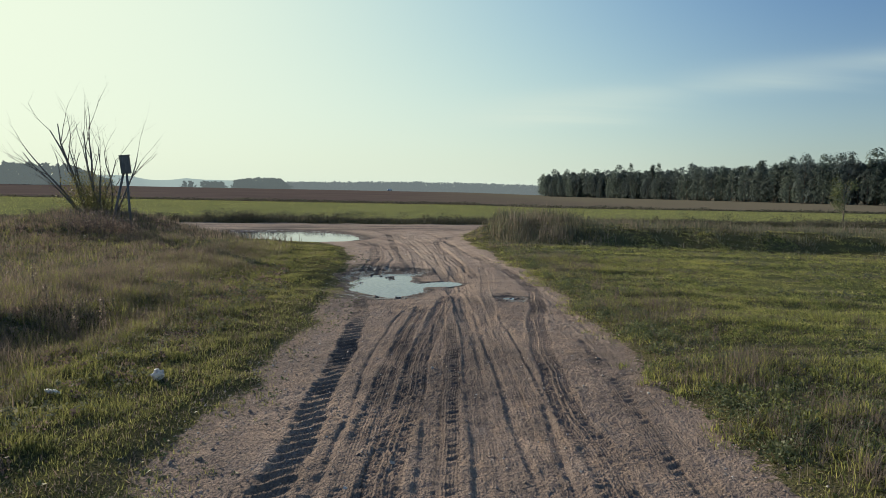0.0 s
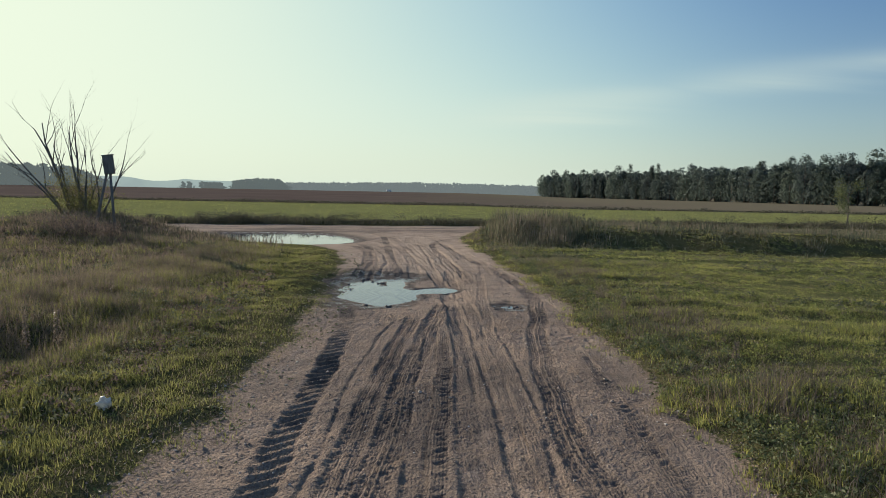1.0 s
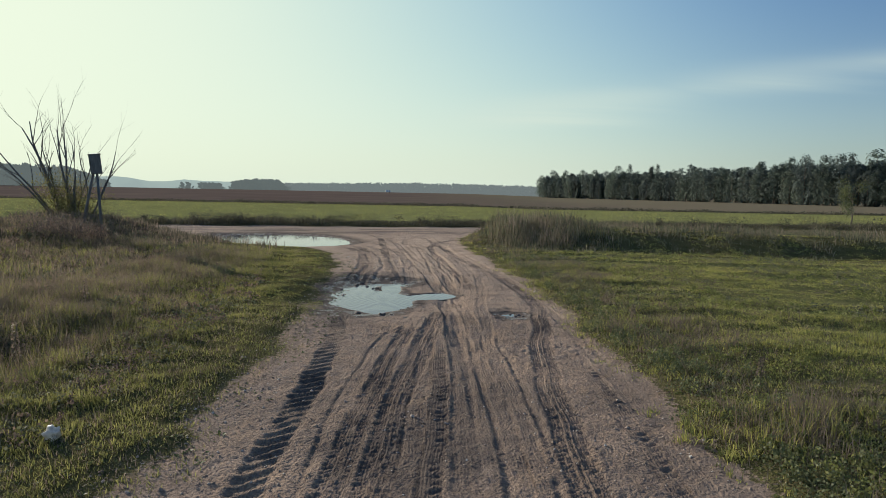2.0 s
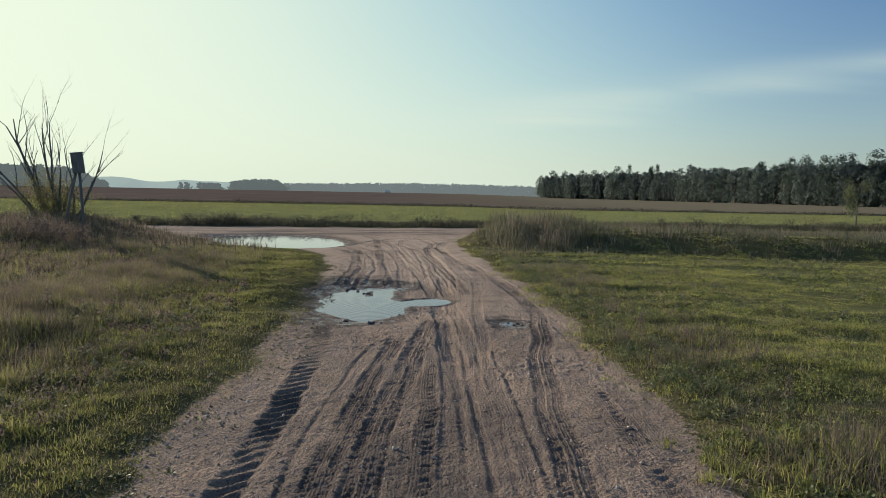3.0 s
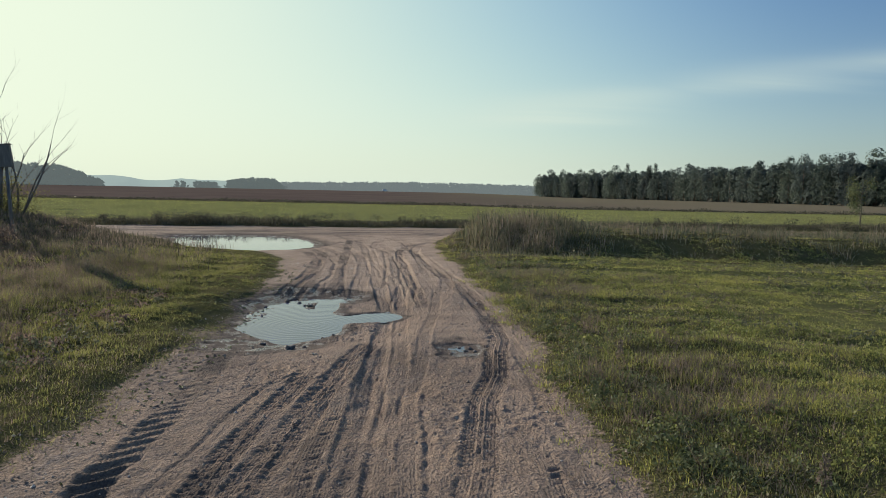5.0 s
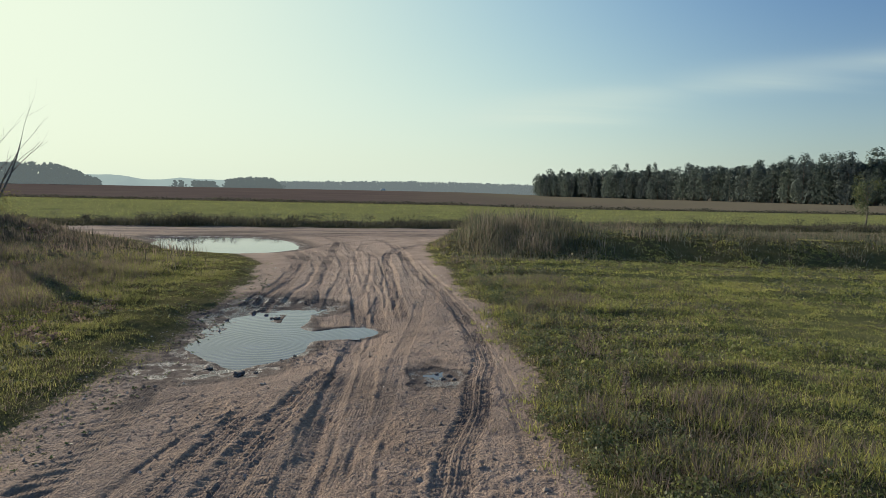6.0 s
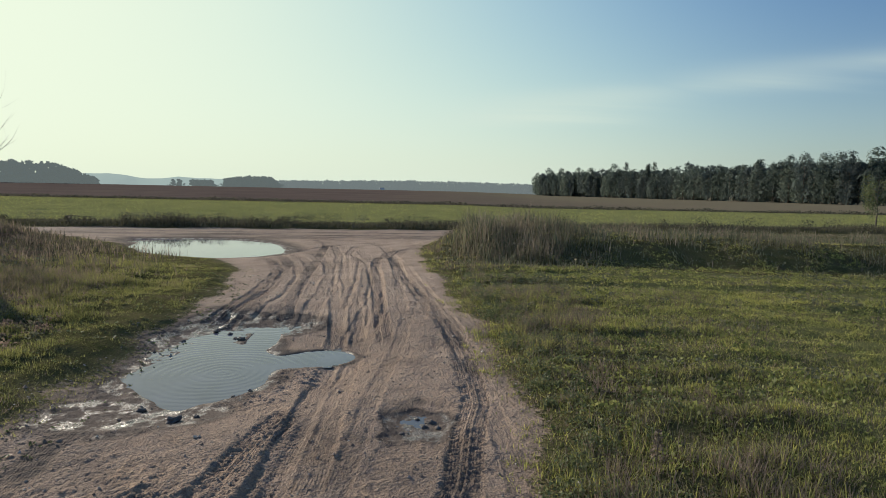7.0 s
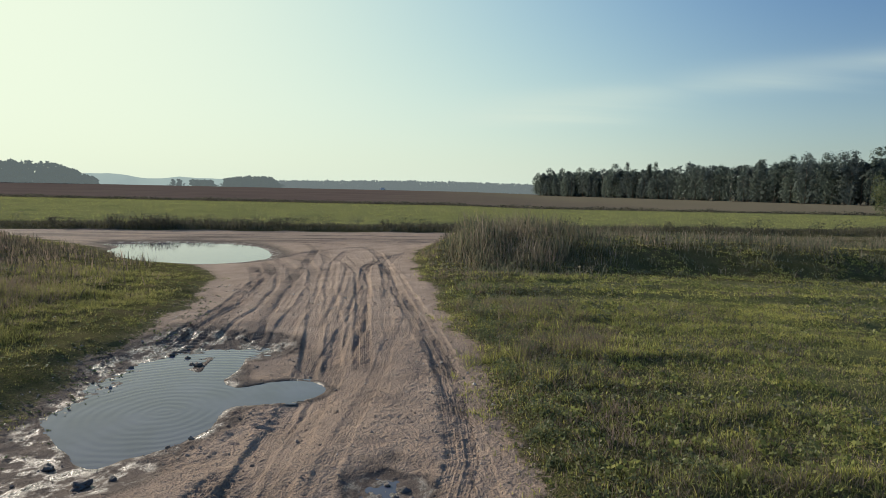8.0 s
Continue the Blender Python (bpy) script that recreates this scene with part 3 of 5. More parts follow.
def surface(X, Y):
    """The finished height of the ground with tracks and clods, and the masks of its material."""
    H = land(X, Y)
    vl, vr = verge_left(X, Y), verge_right(X, Y)
    bare = (1 - step(-0.45, 0.4, vl)) * (1 - step(-0.4, 0.35, vr)) * (1 - step(43.2, 43.9, Y + 0.4 * rough(X, Y, 2, 31, 2)))
    bare = bare * (1 - 0.6 * step(6, 12, X) * (Y > 34))
    crossing = step(33, 36, Y)
    pn, pf, ps = puddle_near(X, Y), puddle_far(X, Y), puddle_small(X, Y)
    dry = step(0.9, 1.35, pn)
    tracks, damp, across, ribs, bars = track_relief(X, Y)
    H = H + tracks * bare * (0.04 + 0.96 * dry)
    clods = rough(X, Y, 0.12, 33, 3)
    crumbs = 1 - 2 * np.abs(rough(X, Y, 0.085, 34, 1)) + 0.8 * rough(X, Y, 0.042, 36, 1)
    lumps = np.clip(rough(X, Y, 0.05, 35, 2) - 0.25, 0, 1)
    churned = np.clip(0.4 + 0.9 * rough(X, Y, 1.3, 43, 2) + 0.15 * step(16, 19, Y) * (X < -0.8), 0.12, 1.2) * (1 - 0.5 * step(17, 22, Y))
    wet = np.maximum(1 - step(0.98, 1.5, pn + 0.25 * rough(X, Y, 0.4, 37, 3)), 1 - step(0.95, 1.3, pf))
    wet = np.maximum(wet, 1 - step(0.75, 1.5, puddle_film(X, Y)))
    wet = np.maximum(wet, 1 - step(0.6, 1.3, oval(X, Y, -1.55, 13.7, 0.75, 0.8, 20) + 0.4 * rough(X, Y, 0.3, 38, 3)))
    wet = np.maximum(wet, 1 - step(0.7, 1.35, ps + 0.3 * rough(X, Y, 0.25, 39, 2)))
    patchy = step(-0.1, 0.5, rough(X, Y, 1.4, 41, 3))
    churn = 1 - step(0.55, 1.35, oval(X, Y, 0.75, 6.3, 1.3, 1.0, 10) + 0.4 * rough(X, Y, 0.6, 49, 3))
    wet = np.maximum(wet, 0.34 * churn * step(-0.5, 0.4, rough(X, Y, 0.25, 50, 2)))
    wet = np.maximum(wet, np.clip(damp * (0.35 + 0.65 * patchy) + (0.14 * patchy + 0.2 * (1 - step(6.5, 10.5, Y)) * step(-0.5, 0.3, rough(X, Y, 0.9, 42, 3))) * (1 - 0.8 * step(16.5, 20, Y)), 0, 0.6)) * bare
    loose = 1 - 0.85 * np.maximum(ribs * (0.45 + 0.55 * step(-0.2, 0.3, rough(X, Y, 0.6, 46, 3))), bars)
    firm = 1 - 0.25 * step(0.6, 0.95, wet)
    H = H + bare * (1 - 0.8 * crossing) * firm * (0.45 + 0.55 * dry) * (0.010 * clods + (0.0012 + 0.0028 * churned) * crumbs * loose + churned * (0.036 * lumps + 0.007 * rough(X, Y, 0.045, 45)) * (0.35 + 0.65 * loose))
    sand = bare * np.clip(0.4 * step(11.5, 15, Y) + 0.6 * step(17, 21, Y) * (0.5 + 0.5 * step(-2.2, -1.0, X + 0.5 * rough(X, Y, 1.1, 48, 3))) + 0.2 * step(1.9, 2.6, X) + 0.3 * step(0.2, 0.6, rough(X, Y, 2.0, 47, 2)), 0, 1)
    # the crossing track, drawn out lengthwise by its traffic
    drawn = rough(X * 0.07, Y, 0.55, 87, 3)
    lane = step(34.5, 38, Y + 0.5 * rough(X, Y, 2.0, 88, 2)) * bare
    H = H + 0.05 * drawn * lane * step(1.2, 1.6, pf)
    wet = np.maximum(wet, lane * np.clip(0.04 + 0.42 * step(0.0, 0.5, drawn + 0.3 * rough(X, Y, 1.3, 89, 2)), 0, 0.42))
    sand = sand * (1 - 0.35 * lane)
    field = step(45, 47, Y) * (1 - step(98, 100, Y - 0.03 * X))
    lush = np.maximum(field, 0.4 * step(1, 4, vr) * (Y < 26))
    stub = step(101, 103, Y - 0.03 * X)
    masks = {"road": bare, "wet": wet, "lush": lush, "stub": stub, "sand": sand, "across": across, "rib": ribs * bare * dry, "bar": bars * bare * dry}
    return H, masks


def build_ground():
    inner = list(np.arange(-3.0, 3.0, 0.0178))
    outer = spread(3.0, 5000, 0.03, 1.17)
    xs = np.array([-v for v in outer[:0:-1]] + inner + outer)
    ys = np.array([-v for v in spread(4.06, 200, 0.3, 1.3)[::-1]] + list(np.arange(-4, 4.2, 0.09)) + list(np.arange(4.2, 18.4, 0.0225)) + spread(18.4, 46, 0.0225, 1.016, 0.12) + spread(46.1, 5000, 0.2, 1.07))
    X, Y = np.meshgrid(xs, ys)
    H, masks = surface(X, Y)
    ny, nx = X.shape
    idx = np.arange(nx * ny).reshape(ny, nx)
    quads = np.stack([idx[:-1, :-1], idx[:-1, 1:], idx[1:, 1:], idx[1:, :-1]], axis=-1).reshape(-1, 4)
    me = array_mesh("ground", np.stack([X, Y, H], axis=-1).reshape(-1, 3), quads, None, MAT_GROUND)
    for key, val in masks.items():
        me.attributes.new(key, "FLOAT", "POINT").data.foreach_set("value", val.astype(np.float32).ravel())
    return tagged(new("ground", me), "rutted sandy dirt track between grassy verges and open fields", "ground", kind="structure")


ground = build_ground()


def pool(name, level, shape, limit, cx, cy, rx, ry, material, label):
    xs, ys = np.linspace(cx - rx, cx + rx, 60), np.linspace(cy - ry, cy + ry, 60)
    X, Y = np.meshgrid(xs, ys)
    idx = np.arange(3600).reshape(60, 60)
    quads = np.stack([idx[:-1, :-1], idx[:-1, 1:], idx[1:, 1:], idx[1:, :-1]], axis=-1).reshape(-1, 4)
    quads = quads[(shape(X, Y).ravel()[quads] < limit).all(axis=1)]
    used, quads = np.unique(quads, return_inverse=True)
    v = np.stack([X, Y, X * 0 + level], axis=-1).reshape(-1, 3)[used]
    me = array_mesh(name, v, quads.reshape(-1, 4), None, material)
    return tagged(new(name, me), label, "puddle", kind="structure")


pool("water", WATER_NEAR, lambda x, y: np.minimum(puddle_near(x, y), puddle_film(x, y) + 0.1), 1.3, -1.0, 16.1, 2.1, 3.2, MAT_WATER, "shallow muddy puddle rippling across the dirt track")
pool("water", WATER_FAR, puddle_far, 1.2, -8.2, 33.4, 6.0, 5.6, MAT_WATER_STILL, "wide still puddle reflecting the bright sky")
pool("water", WATER_SMALL, puddle_small, 1.25, 1.74, 13.3, 0.55, 0.9, MAT_WATER_STILL, "small wet hollow with stones in the track")


# ---------------------------------------------------------------- grass
rng = np.random.default_rng(7)


def leaves_mesh(name, points, size, material, seed, out=None, loose=0.3):
    """Leaf clumps as small quads at the points; out: the middle from which they face away, loose: how unevenly."""
    g = np.random.default_rng(seed)
    c = np.array(points, dtype=float)
    n = len(c)
    if out is None:
        a = g.normal(size=(n, 3))
    else:
        face = (c - np.array(out)) * np.array([1.0, 1.0, 0.5])
        face = face / np.linalg.norm(face, axis=1)[:, None] + g.normal(0, loose, (n, 3))
        a = np.cross(face, g.normal(size=(n, 3)))
    a /= np.linalg.norm(a, axis=1)[:, None]
    b = np.cross(a, g.normal(size=(n, 3)) if out is None else face)
    b /= np.linalg.norm(b, axis=1)[:, None]
    s = (size * g.uniform(0.55, 1.35, n))[:, None]
    w = s * g.uniform(0.5, 0.9, n)[:, None]
    v = np.stack([c - a * s * 0.5, c + b * w * 0.5, c + a * s * 0.5, c - b * w * 0.5], 1).reshape(-1, 3)
    return array_mesh(name, v, np.arange(n)[:, None] * 4 + np.arange(4), None, material, False)


def scatter(count, x0, x1, y0, y1):
    return rng.uniform(x0, x1, count), rng.uniform(y0, y1, count)


def blades(name, x, y, tall, wide, material, label, bend=0.45, three=False, out=None, category="grass"):
    """Many grass blades in one mesh; tall and wide are arrays or numbers. out: the angle to which each blade leans."""
    n = len(x)
    z = land(x, y) - 0.01
    tall, wide = np.broadcast_to(tall, n), np.broadcast_to(wide, n)
    a = rng.uniform(0, 2 * math.pi, n)
    b = rng.uniform(0, 2 * math.pi, n) if out is None else out + rng.normal(0, 0.5, n)
    ux, uy = np.cos(a) * wide / 2, np.sin(a) * wide / 2
    lean = np.clip(np.abs(rng.normal(0, bend, n)) + 0.08, 0, 1.1)
    dx, dy = np.cos(b) * lean * tall, np.sin(b) * lean * tall
    top = z + tall * np.sqrt(np.clip(1 - lean ** 2 * 0.6, 0.15, 1))
    base = np.stack([x, y, z], -1)
    side = np.stack([ux, uy, ux * 0], -1)
    tip = np.stack([x + dx, y + dy, top], -1)
    if three:
        v = np.stack([base - side, base + side, tip], 1).reshape(-1, 3)
        tris = np.arange(n)[:, None] * 3 + np.array([0, 1, 2])
        me = array_mesh(name, v, None, tris, material)
    else:
        mid = np.stack([x + dx * 0.32, y + dy * 0.32, z + (top - z) * 0.62], -1)
        v = np.stack([base - side, base + side, mid + side * 0.75, mid - side * 0.75, tip], 1).reshape(-1, 3)
        k = np.arange(n)[:, None] * 5
        me = array_mesh(name, v, k + np.array([0, 1, 2, 3]), k + np.array([3, 2, 4]), material)
    return tagged(new(name, me), label, category, kind="stuff")


def tufts(name, x, y, tall, wide, count, radius, material, label, bend=0.55, three=False):
    """Grass in tufts: count blades fan out from each of the given places."""
    a = rng.uniform(0, 2 * math.pi, (len(x), count))
    r = np.abs(rng.normal(0, 1, (len(x), count))) * np.broadcast_to(radius, len(x))[:, None]
    h = np.broadcast_to(tall, len(x))[:, None] * rng.uniform(0.45, 1.2, (len(x), count))
    return blades(name, (x[:, None] + np.cos(a) * r).ravel(), (y[:, None] + np.sin(a) * r).ravel(), h.ravel(), wide, material, label, bend, three, a.ravel())


def grass_left():
    for y0, y1, x0, dens, w, count, three in ((-4, 3.2, -10, 28, 0.012, 12, True), (3.2, 8, -7.5, 240, 0.0075, 14, False), (8, 22, -8, 150, 0.010, 14, True), (22, 29, -12, 75, 0.018, 12, True), (8, 22, -18, 36, 0.022, 11, True), (22, 40, -32, 32, 0.028, 10, True)):
        n = int(dens * (y1 - y0) * (-1.7 - x0))
        x, y = scatter(n, x0, -1.7, y0, y1)
        vl = verge_left(x, y)
        lump = rough(x, y, 0.5, 51, 3)
        keep = (x > -0.8 * np.maximum(y, 0) - 4) & ~((x0 == -18) & (x > -8)) & ~((x0 == -32) & (x > -12) & (y < 29)) & (rng.random(n) < np.clip(0.3 + vl * 0.4 + 0.7 * lump, 0.15, 1) * step(-0.9, 0.6, vl)) & (puddle_far(x, y) > 1.02)
        x, y, vl, lump = x[keep], y[keep], vl[keep], lump[keep]
        m = len(x)
        coarse = step(1.4, 3.4, vl + 1.1 * rough(x, y, 1.5, 53, 2)) * (1 - 0.65 * step(20, 26, y) * (x > -9))
        low = 1 - 0.55 * step(23, 27.5, y) * step(-14, -11, x)
        tall = low * (0.035 + 0.045 * step(0, 1.5, vl) + 0.11 * coarse) * (1 + 0.7 * lump) * rng.uniform(0.6, 1.4, m)
        kind = rng.random(m)
        dry = kind < coarse * 0.62 + 0.05
        tufts("verge_grass", x[~dry], y[~dry], tall[~dry], w, count, 0.035 + w * 2, MAT_GRASS_SHORT, "short green grass along the dirt track", 0.6, three)
        tufts("rough_grass", x[dry], y[dry], tall[dry] * 1.25, w * 0.8, count - 2, 0.04 + w * 2, MAT_GRASS_DRY, "tall brownish rough grass on the verge", 0.6, three)


def grass_right():
    for y0, y1, x1, dens, w, count, three in ((-4, 3.2, 10, 28, 0.012, 12, True), (3.2, 8, 9, 155, 0.0085, 13, False), (8, 22, 10, 140, 0.011, 14, True), (22, 36.5, 20, 42, 0.022, 11, True), (8, 22, 19, 38, 0.022, 12, True), (22, 39.5, 42, 26, 0.03, 9, True)):
        n = int(dens * (y1 - y0) * (x1 - 1.4))
        x, y = scatter(n, 1.4, x1, y0, y1)
        vr = verge_right(x, y)
        lump = rough(x, y, 0.55, 55, 3)
        swath = 0.5 * rough(x * 0.22, y, 0.9, 57, 3) + 0.7 * rough(x * 0.16, y, 0.85, 26, 2)
        keep = (x < 0.8 * np.maximum(y, 0) + 5) & ~((x1 == 19) & (x < 10)) & ~((x1 == 42) & (x < 20)) & (rng.random(n) < np.clip(0.35 + vr * 0.3 + 0.6 * lump + 0.6 * swath, 0.15, 1) * step(-0.65, 0.4, vr))
        x, y, vr, lump, swath = x[keep], y[keep], vr[keep], lump[keep], swath[keep]
        m = len(x)
        edge = step(0.0, 0.5, vr) * (1 - step(1.4, 2.8, vr + 0.9 * rough(x, y, 1.2, 59, 2)))
        tall = np.maximum((0.052 + 0.075 * swath + 0.05 * edge) * (1 + 0.8 * lump) * rng.uniform(0.6, 1.45, m), 0.025)
        dry = rng.random(m) < 0.18 + 0.4 * edge + 0.25 * rough(x, y, 1.1, 58, 2)
        tufts("meadow_grass", x[~dry], y[~dry], tall[~dry], w, count, 0.035 + w * 2, MAT_MEADOW, "low green meadow grass beside the track", 0.65, three)
        tufts("rough_grass", x[dry], y[dry], tall[dry] * 1.5, w * 0.75, count - 3, 0.04 + w * 2, MAT_GRASS_DRY, "dry stalks among the meadow grass", 0.5, three)


grass_left()
grass_right()


def broad_weeds(name, x, y, size, leaves, material, label):
    """Low plants with broad leaves, each leaf a bent pair of quads."""
    n = len(x)
    a = rng.uniform(0, 2 * math.pi, (n, leaves))
    s = (np.broadcast_to(size, n)[:, None] * rng.uniform(0.6, 1.25, (n, leaves)))
    z = np.repeat(land(x, y)[:, None], leaves, 1)
    up = rng.uniform(0.15, 1.1, (n, leaves))
    d = np.stack([np.cos(a), np.sin(a), up], -1)
    d /= np.linalg.norm(d, axis=-1, keepdims=True)
    side = np.stack([-np.sin(a), np.cos(a), a * 0], -1) * (s * 0.22)[..., None]
    p0 = np.stack([np.repeat(x[:, None], leaves, 1), np.repeat(y[:, None], leaves, 1), z], -1)
    p1 = p0 + d * (s * 0.55)[..., None]
    p2 = p0 + d * s[..., None]
    p2[..., 2] -= s * 0.22
    v = np.stack([p0, p1 - side, p1 + np.array([0, 0, -0.006]), p1 + side, p2], 2).reshape(-1, 3)
    k = np.arange(n * leaves)[:, None] * 5
    tris = np.concatenate([k + np.array(f) for f in ((0, 2, 1), (0, 3, 2), (1, 2, 4), (2, 3, 4))])
    return tagged(new(name, array_mesh(name, v, None, tris, material)), label, "weeds", kind="stuff")


def low_plants():
    x, y = scatter(16000, 1.8, 12, 4, 27)
    vr = verge_right(x, y)
    keep = (vr > -0.1) & (rng.random(len(x)) < np.clip(0.75 - 0.22 * vr + 0.9 * rough(x, y, 0.9, 81, 2), 0.04, 1))
    broad_weeds("broad_weeds", x[keep], y[keep], rng.uniform(0.02, 0.06, keep.sum()), 7, MAT_BROADLEAF, "broad-leaved green weeds along the track")
    x, y = scatter(2600, 2.2, 12, 4, 26)
    vr = verge_right(x, y)
    keep = (vr > 0.0) & (rng.random(len(x)) < np.clip(0.8 - 0.15 * vr, 0.15, 1))
    blades("fallen_stalks", x[keep], y[keep], rng.uniform(0.1, 0.32, keep.sum()), 0.007, MAT_WEEDS, "pale dry stalks lying in the grass", 0.95)
    x, y = scatter(7500, -7.0, -1.5, 3.8, 24)
    vl = verge_left(x, y)
    keep = (vl > -0.8) & (rng.random(len(x)) < np.clip(0.45 - 0.2 * np.abs(vl) + 0.8 * rough(x, y, 0.7, 83, 2), 0.02, 1))
    broad_weeds("broad_weeds", x[keep], y[keep], rng.uniform(0.02, 0.055, keep.sum()), 6, MAT_SHINY_LEAF, "small shiny leaves at the edge of the verge")


low_plants()


def thatch():
    """Short flattened litter that closes the turf between the tufts, and grey-green weeds by the wheel track."""
    for x0, x1, y0, y1, verge, material in ((2.3, 9.5, 9, 22, verge_right, MAT_MEADOW), (2.3, 8, 9, 20, verge_right, MAT_GRASS_DRY), (-6.5, -1.6, 4, 15, verge_left, MAT_GRASS_SHORT), (-6, -1.6, 4, 14, verge_left, MAT_GRASS_DRY), (2.5, 7, 4, 9, verge_right, MAT_GRASS_DRY)):
        n = int((x1 - x0) * (y1 - y0) * 420)
        x, y = scatter(n, x0, x1, y0, y1)
        keep = rng.random(n) < step(-0.5, 0.3, verge(x, y))
        x, y = x[keep], y[keep]
        blades("thatch", x, y, rng.uniform(0.03, 0.09, len(x)), 0.011, material, "flattened short litter between the grass tufts", 0.9, True)
    spots = []
    for _ in range(330):
        cx, cy = 2.9 + abs(rng.normal(0.35, 0.75)) - 0.06 * max(0.0, rng.uniform(5, 21) - 16), rng.uniform(5, 24)
        if verge_right(np.array([cx]), np.array([cy]))[0] < 0.1:
            continue
        r, tall = rng.uniform(0.05, 0.15), rng.uniform(0.08, 0.22)
        q = rng.normal(0, 1, (120, 3)) * np.array([r, r, 0])
        q[:, 2] = rng.uniform(0, tall, 120) * np.exp(-(q[:, 0] ** 2 + q[:, 1] ** 2) / (2.5 * r * r))
        spots.append(q + np.array([cx, cy, land(np.array([cx]), np.array([cy]))[0]]))
    tagged(new("weed_clumps", leaves_mesh("weed_clumps", np.concatenate(spots), 0.03, MAT_WORMWOOD, 68)), "bushy grey-green weeds at the edge of the track", "weeds", kind="stuff")


thatch()


def weed_bank():
    """Tall dry weeds on the corner bank and along the crossing track."""
    n = 115000
    x, y = scatter(n, 1.4, 44, 25.0, 39.5)
    vr = verge_right(x, y)
    patch = rough(x, y, 1.1, 61, 3)
    ragged = y + 1.0 * rough(x, y * 0.3, 1.6, 30, 3)
    corner = np.exp(-((x - 4.8) / 3.4) ** 2) * step(25.4, 28.3, ragged)
    rest = step(27.0, 29.4, ragged) * 0.45
    k = np.clip(np.maximum(corner, rest) + 0.5 * patch, 0, 1)
    keep = (vr > 0.2) & (rng.random(n) < k * 0.9)
    x, y, k, patch, vr = x[keep], y[keep], k[keep], patch[keep], vr[keep]
    tall = (0.22 + 0.75 * k ** 1.5) * rng.uniform(0.35, 1.2, len(x)) * (0.72 + 0.65 * rough(x, y, 0.7, 62, 2)) * step(0, 2.0, vr)
    pale = (rng.random(len(x)) < 0.72 + 0.7 * rough(x, y, 1.3, 64, 2)) & (tall > 0.2)
    blades("tall_weeds", x[pale], y[pale], tall[pale] * 1.25, 0.014, MAT_WEEDS, "tall dry grass and weeds on the corner bank", 0.42, category="weeds")
    some = rng.random(len(x)) < 0.4
    lift = land(x[some], y[some]) + tall[some] * rng.uniform(0.15, 1.0, some.sum())
    spots = np.stack([x[some], y[some], lift], -1) + rng.normal(0, 0.05, (some.sum(), 3))
    tagged(new("weed_leaves", leaves_mesh("weed_leaves", spots, 0.075, MAT_BANK_GREEN, 66)), "leafy dark weeds between the dry stalks", "weeds", kind="stuff")
    blades("green_weeds", x[~pale], y[~pale], tall[~pale], 0.035, MAT_BANK_GREEN, "dark green undergrowth on the corner bank", 0.5, category="weeds")


weed_bank()


def mound_weeds():
    """Dark tall weeds on the rise under the bare shrub."""
    n = 16000
    x, y = rng.normal(-14, 3.6, n), rng.normal(27.5, 2.6, n)
    keep = (verge_left(x, y) > 1.0) & (rng.random(n) < np.clip(0.5 + 0.8 * rough(x, y, 1.2, 69, 3), 0.05, 1))
    x, y = x[keep], y[keep]
    tall = (0.3 + 0.22 * rough(x, y, 0.9, 70, 2)) * rng.uniform(0.5, 1.3, len(x))
    half = rng.random(len(x)) < 0.5
    blades("mound_weeds", x[half], y[half], tall[half], 0.024, MAT_DARK_WEED, "dark weeds on the rise below the shrub", 0.4, category="weeds")
    blades("mound_weeds", x[~half], y[~half], tall[~half], 0.02, MAT_GRASS_DRY, "brown dry stalks on the rise below the shrub", 0.4, category="weeds")


mound_weeds()


def herbs():
    """Patches of dark and russet herbs through the rough grass, low clumps of small leaves."""
    for x0, x1, y0, y1, clumps, each, size in ((-8.5, -2.6, 4, 12, 300, 40, 0.034), (-15, -3, 12, 24, 560, 32, 0.05), (-27, -6, 22, 31, 500, 26, 0.07)):
        for material, seed, label in ((MAT_BANK_GREEN, 91, "dark leafy herbs in the rough grass"), (MAT_RUSSET, 92, "russet withered herbs in the rough grass")):
            x, y = scatter(clumps * 3, x0, x1, y0, y1)
            vl = verge_left(x, y)
            keep = (vl > 1.1 + 3.5 * step(16, 21, y)) & (rough(x, y, 1.4, seed, 3) + 0.25 * rng.normal(size=len(x)) > 0.1) & (puddle_far(x, y) > 1.3)
            x, y = x[keep][:clumps], y[keep][:clumps]
            m = len(x) * each
            r = np.repeat(rng.uniform(0.08, 0.22, len(x)) * (0.6 + size * 6), each)
            tall = np.repeat(rng.uniform(0.08, 0.19, len(x)) * (0.6 + size * 5), each)
            a, d = rng.uniform(0, 6.28, m), np.abs(rng.normal(0, 1, m))
            px, py = np.repeat(x, each) + np.cos(a) * d * r, np.repeat(y, each) + np.sin(a) * d * r
            pz = land(px, py) + rng.uniform(0.05, 1.1, m) * tall * np.exp(-d * d * 0.35)
            tagged(new("herbs", leaves_mesh("herbs", np.stack([px, py, pz], -1), size, material, seed)), label, "weeds", kind="stuff")


herbs()


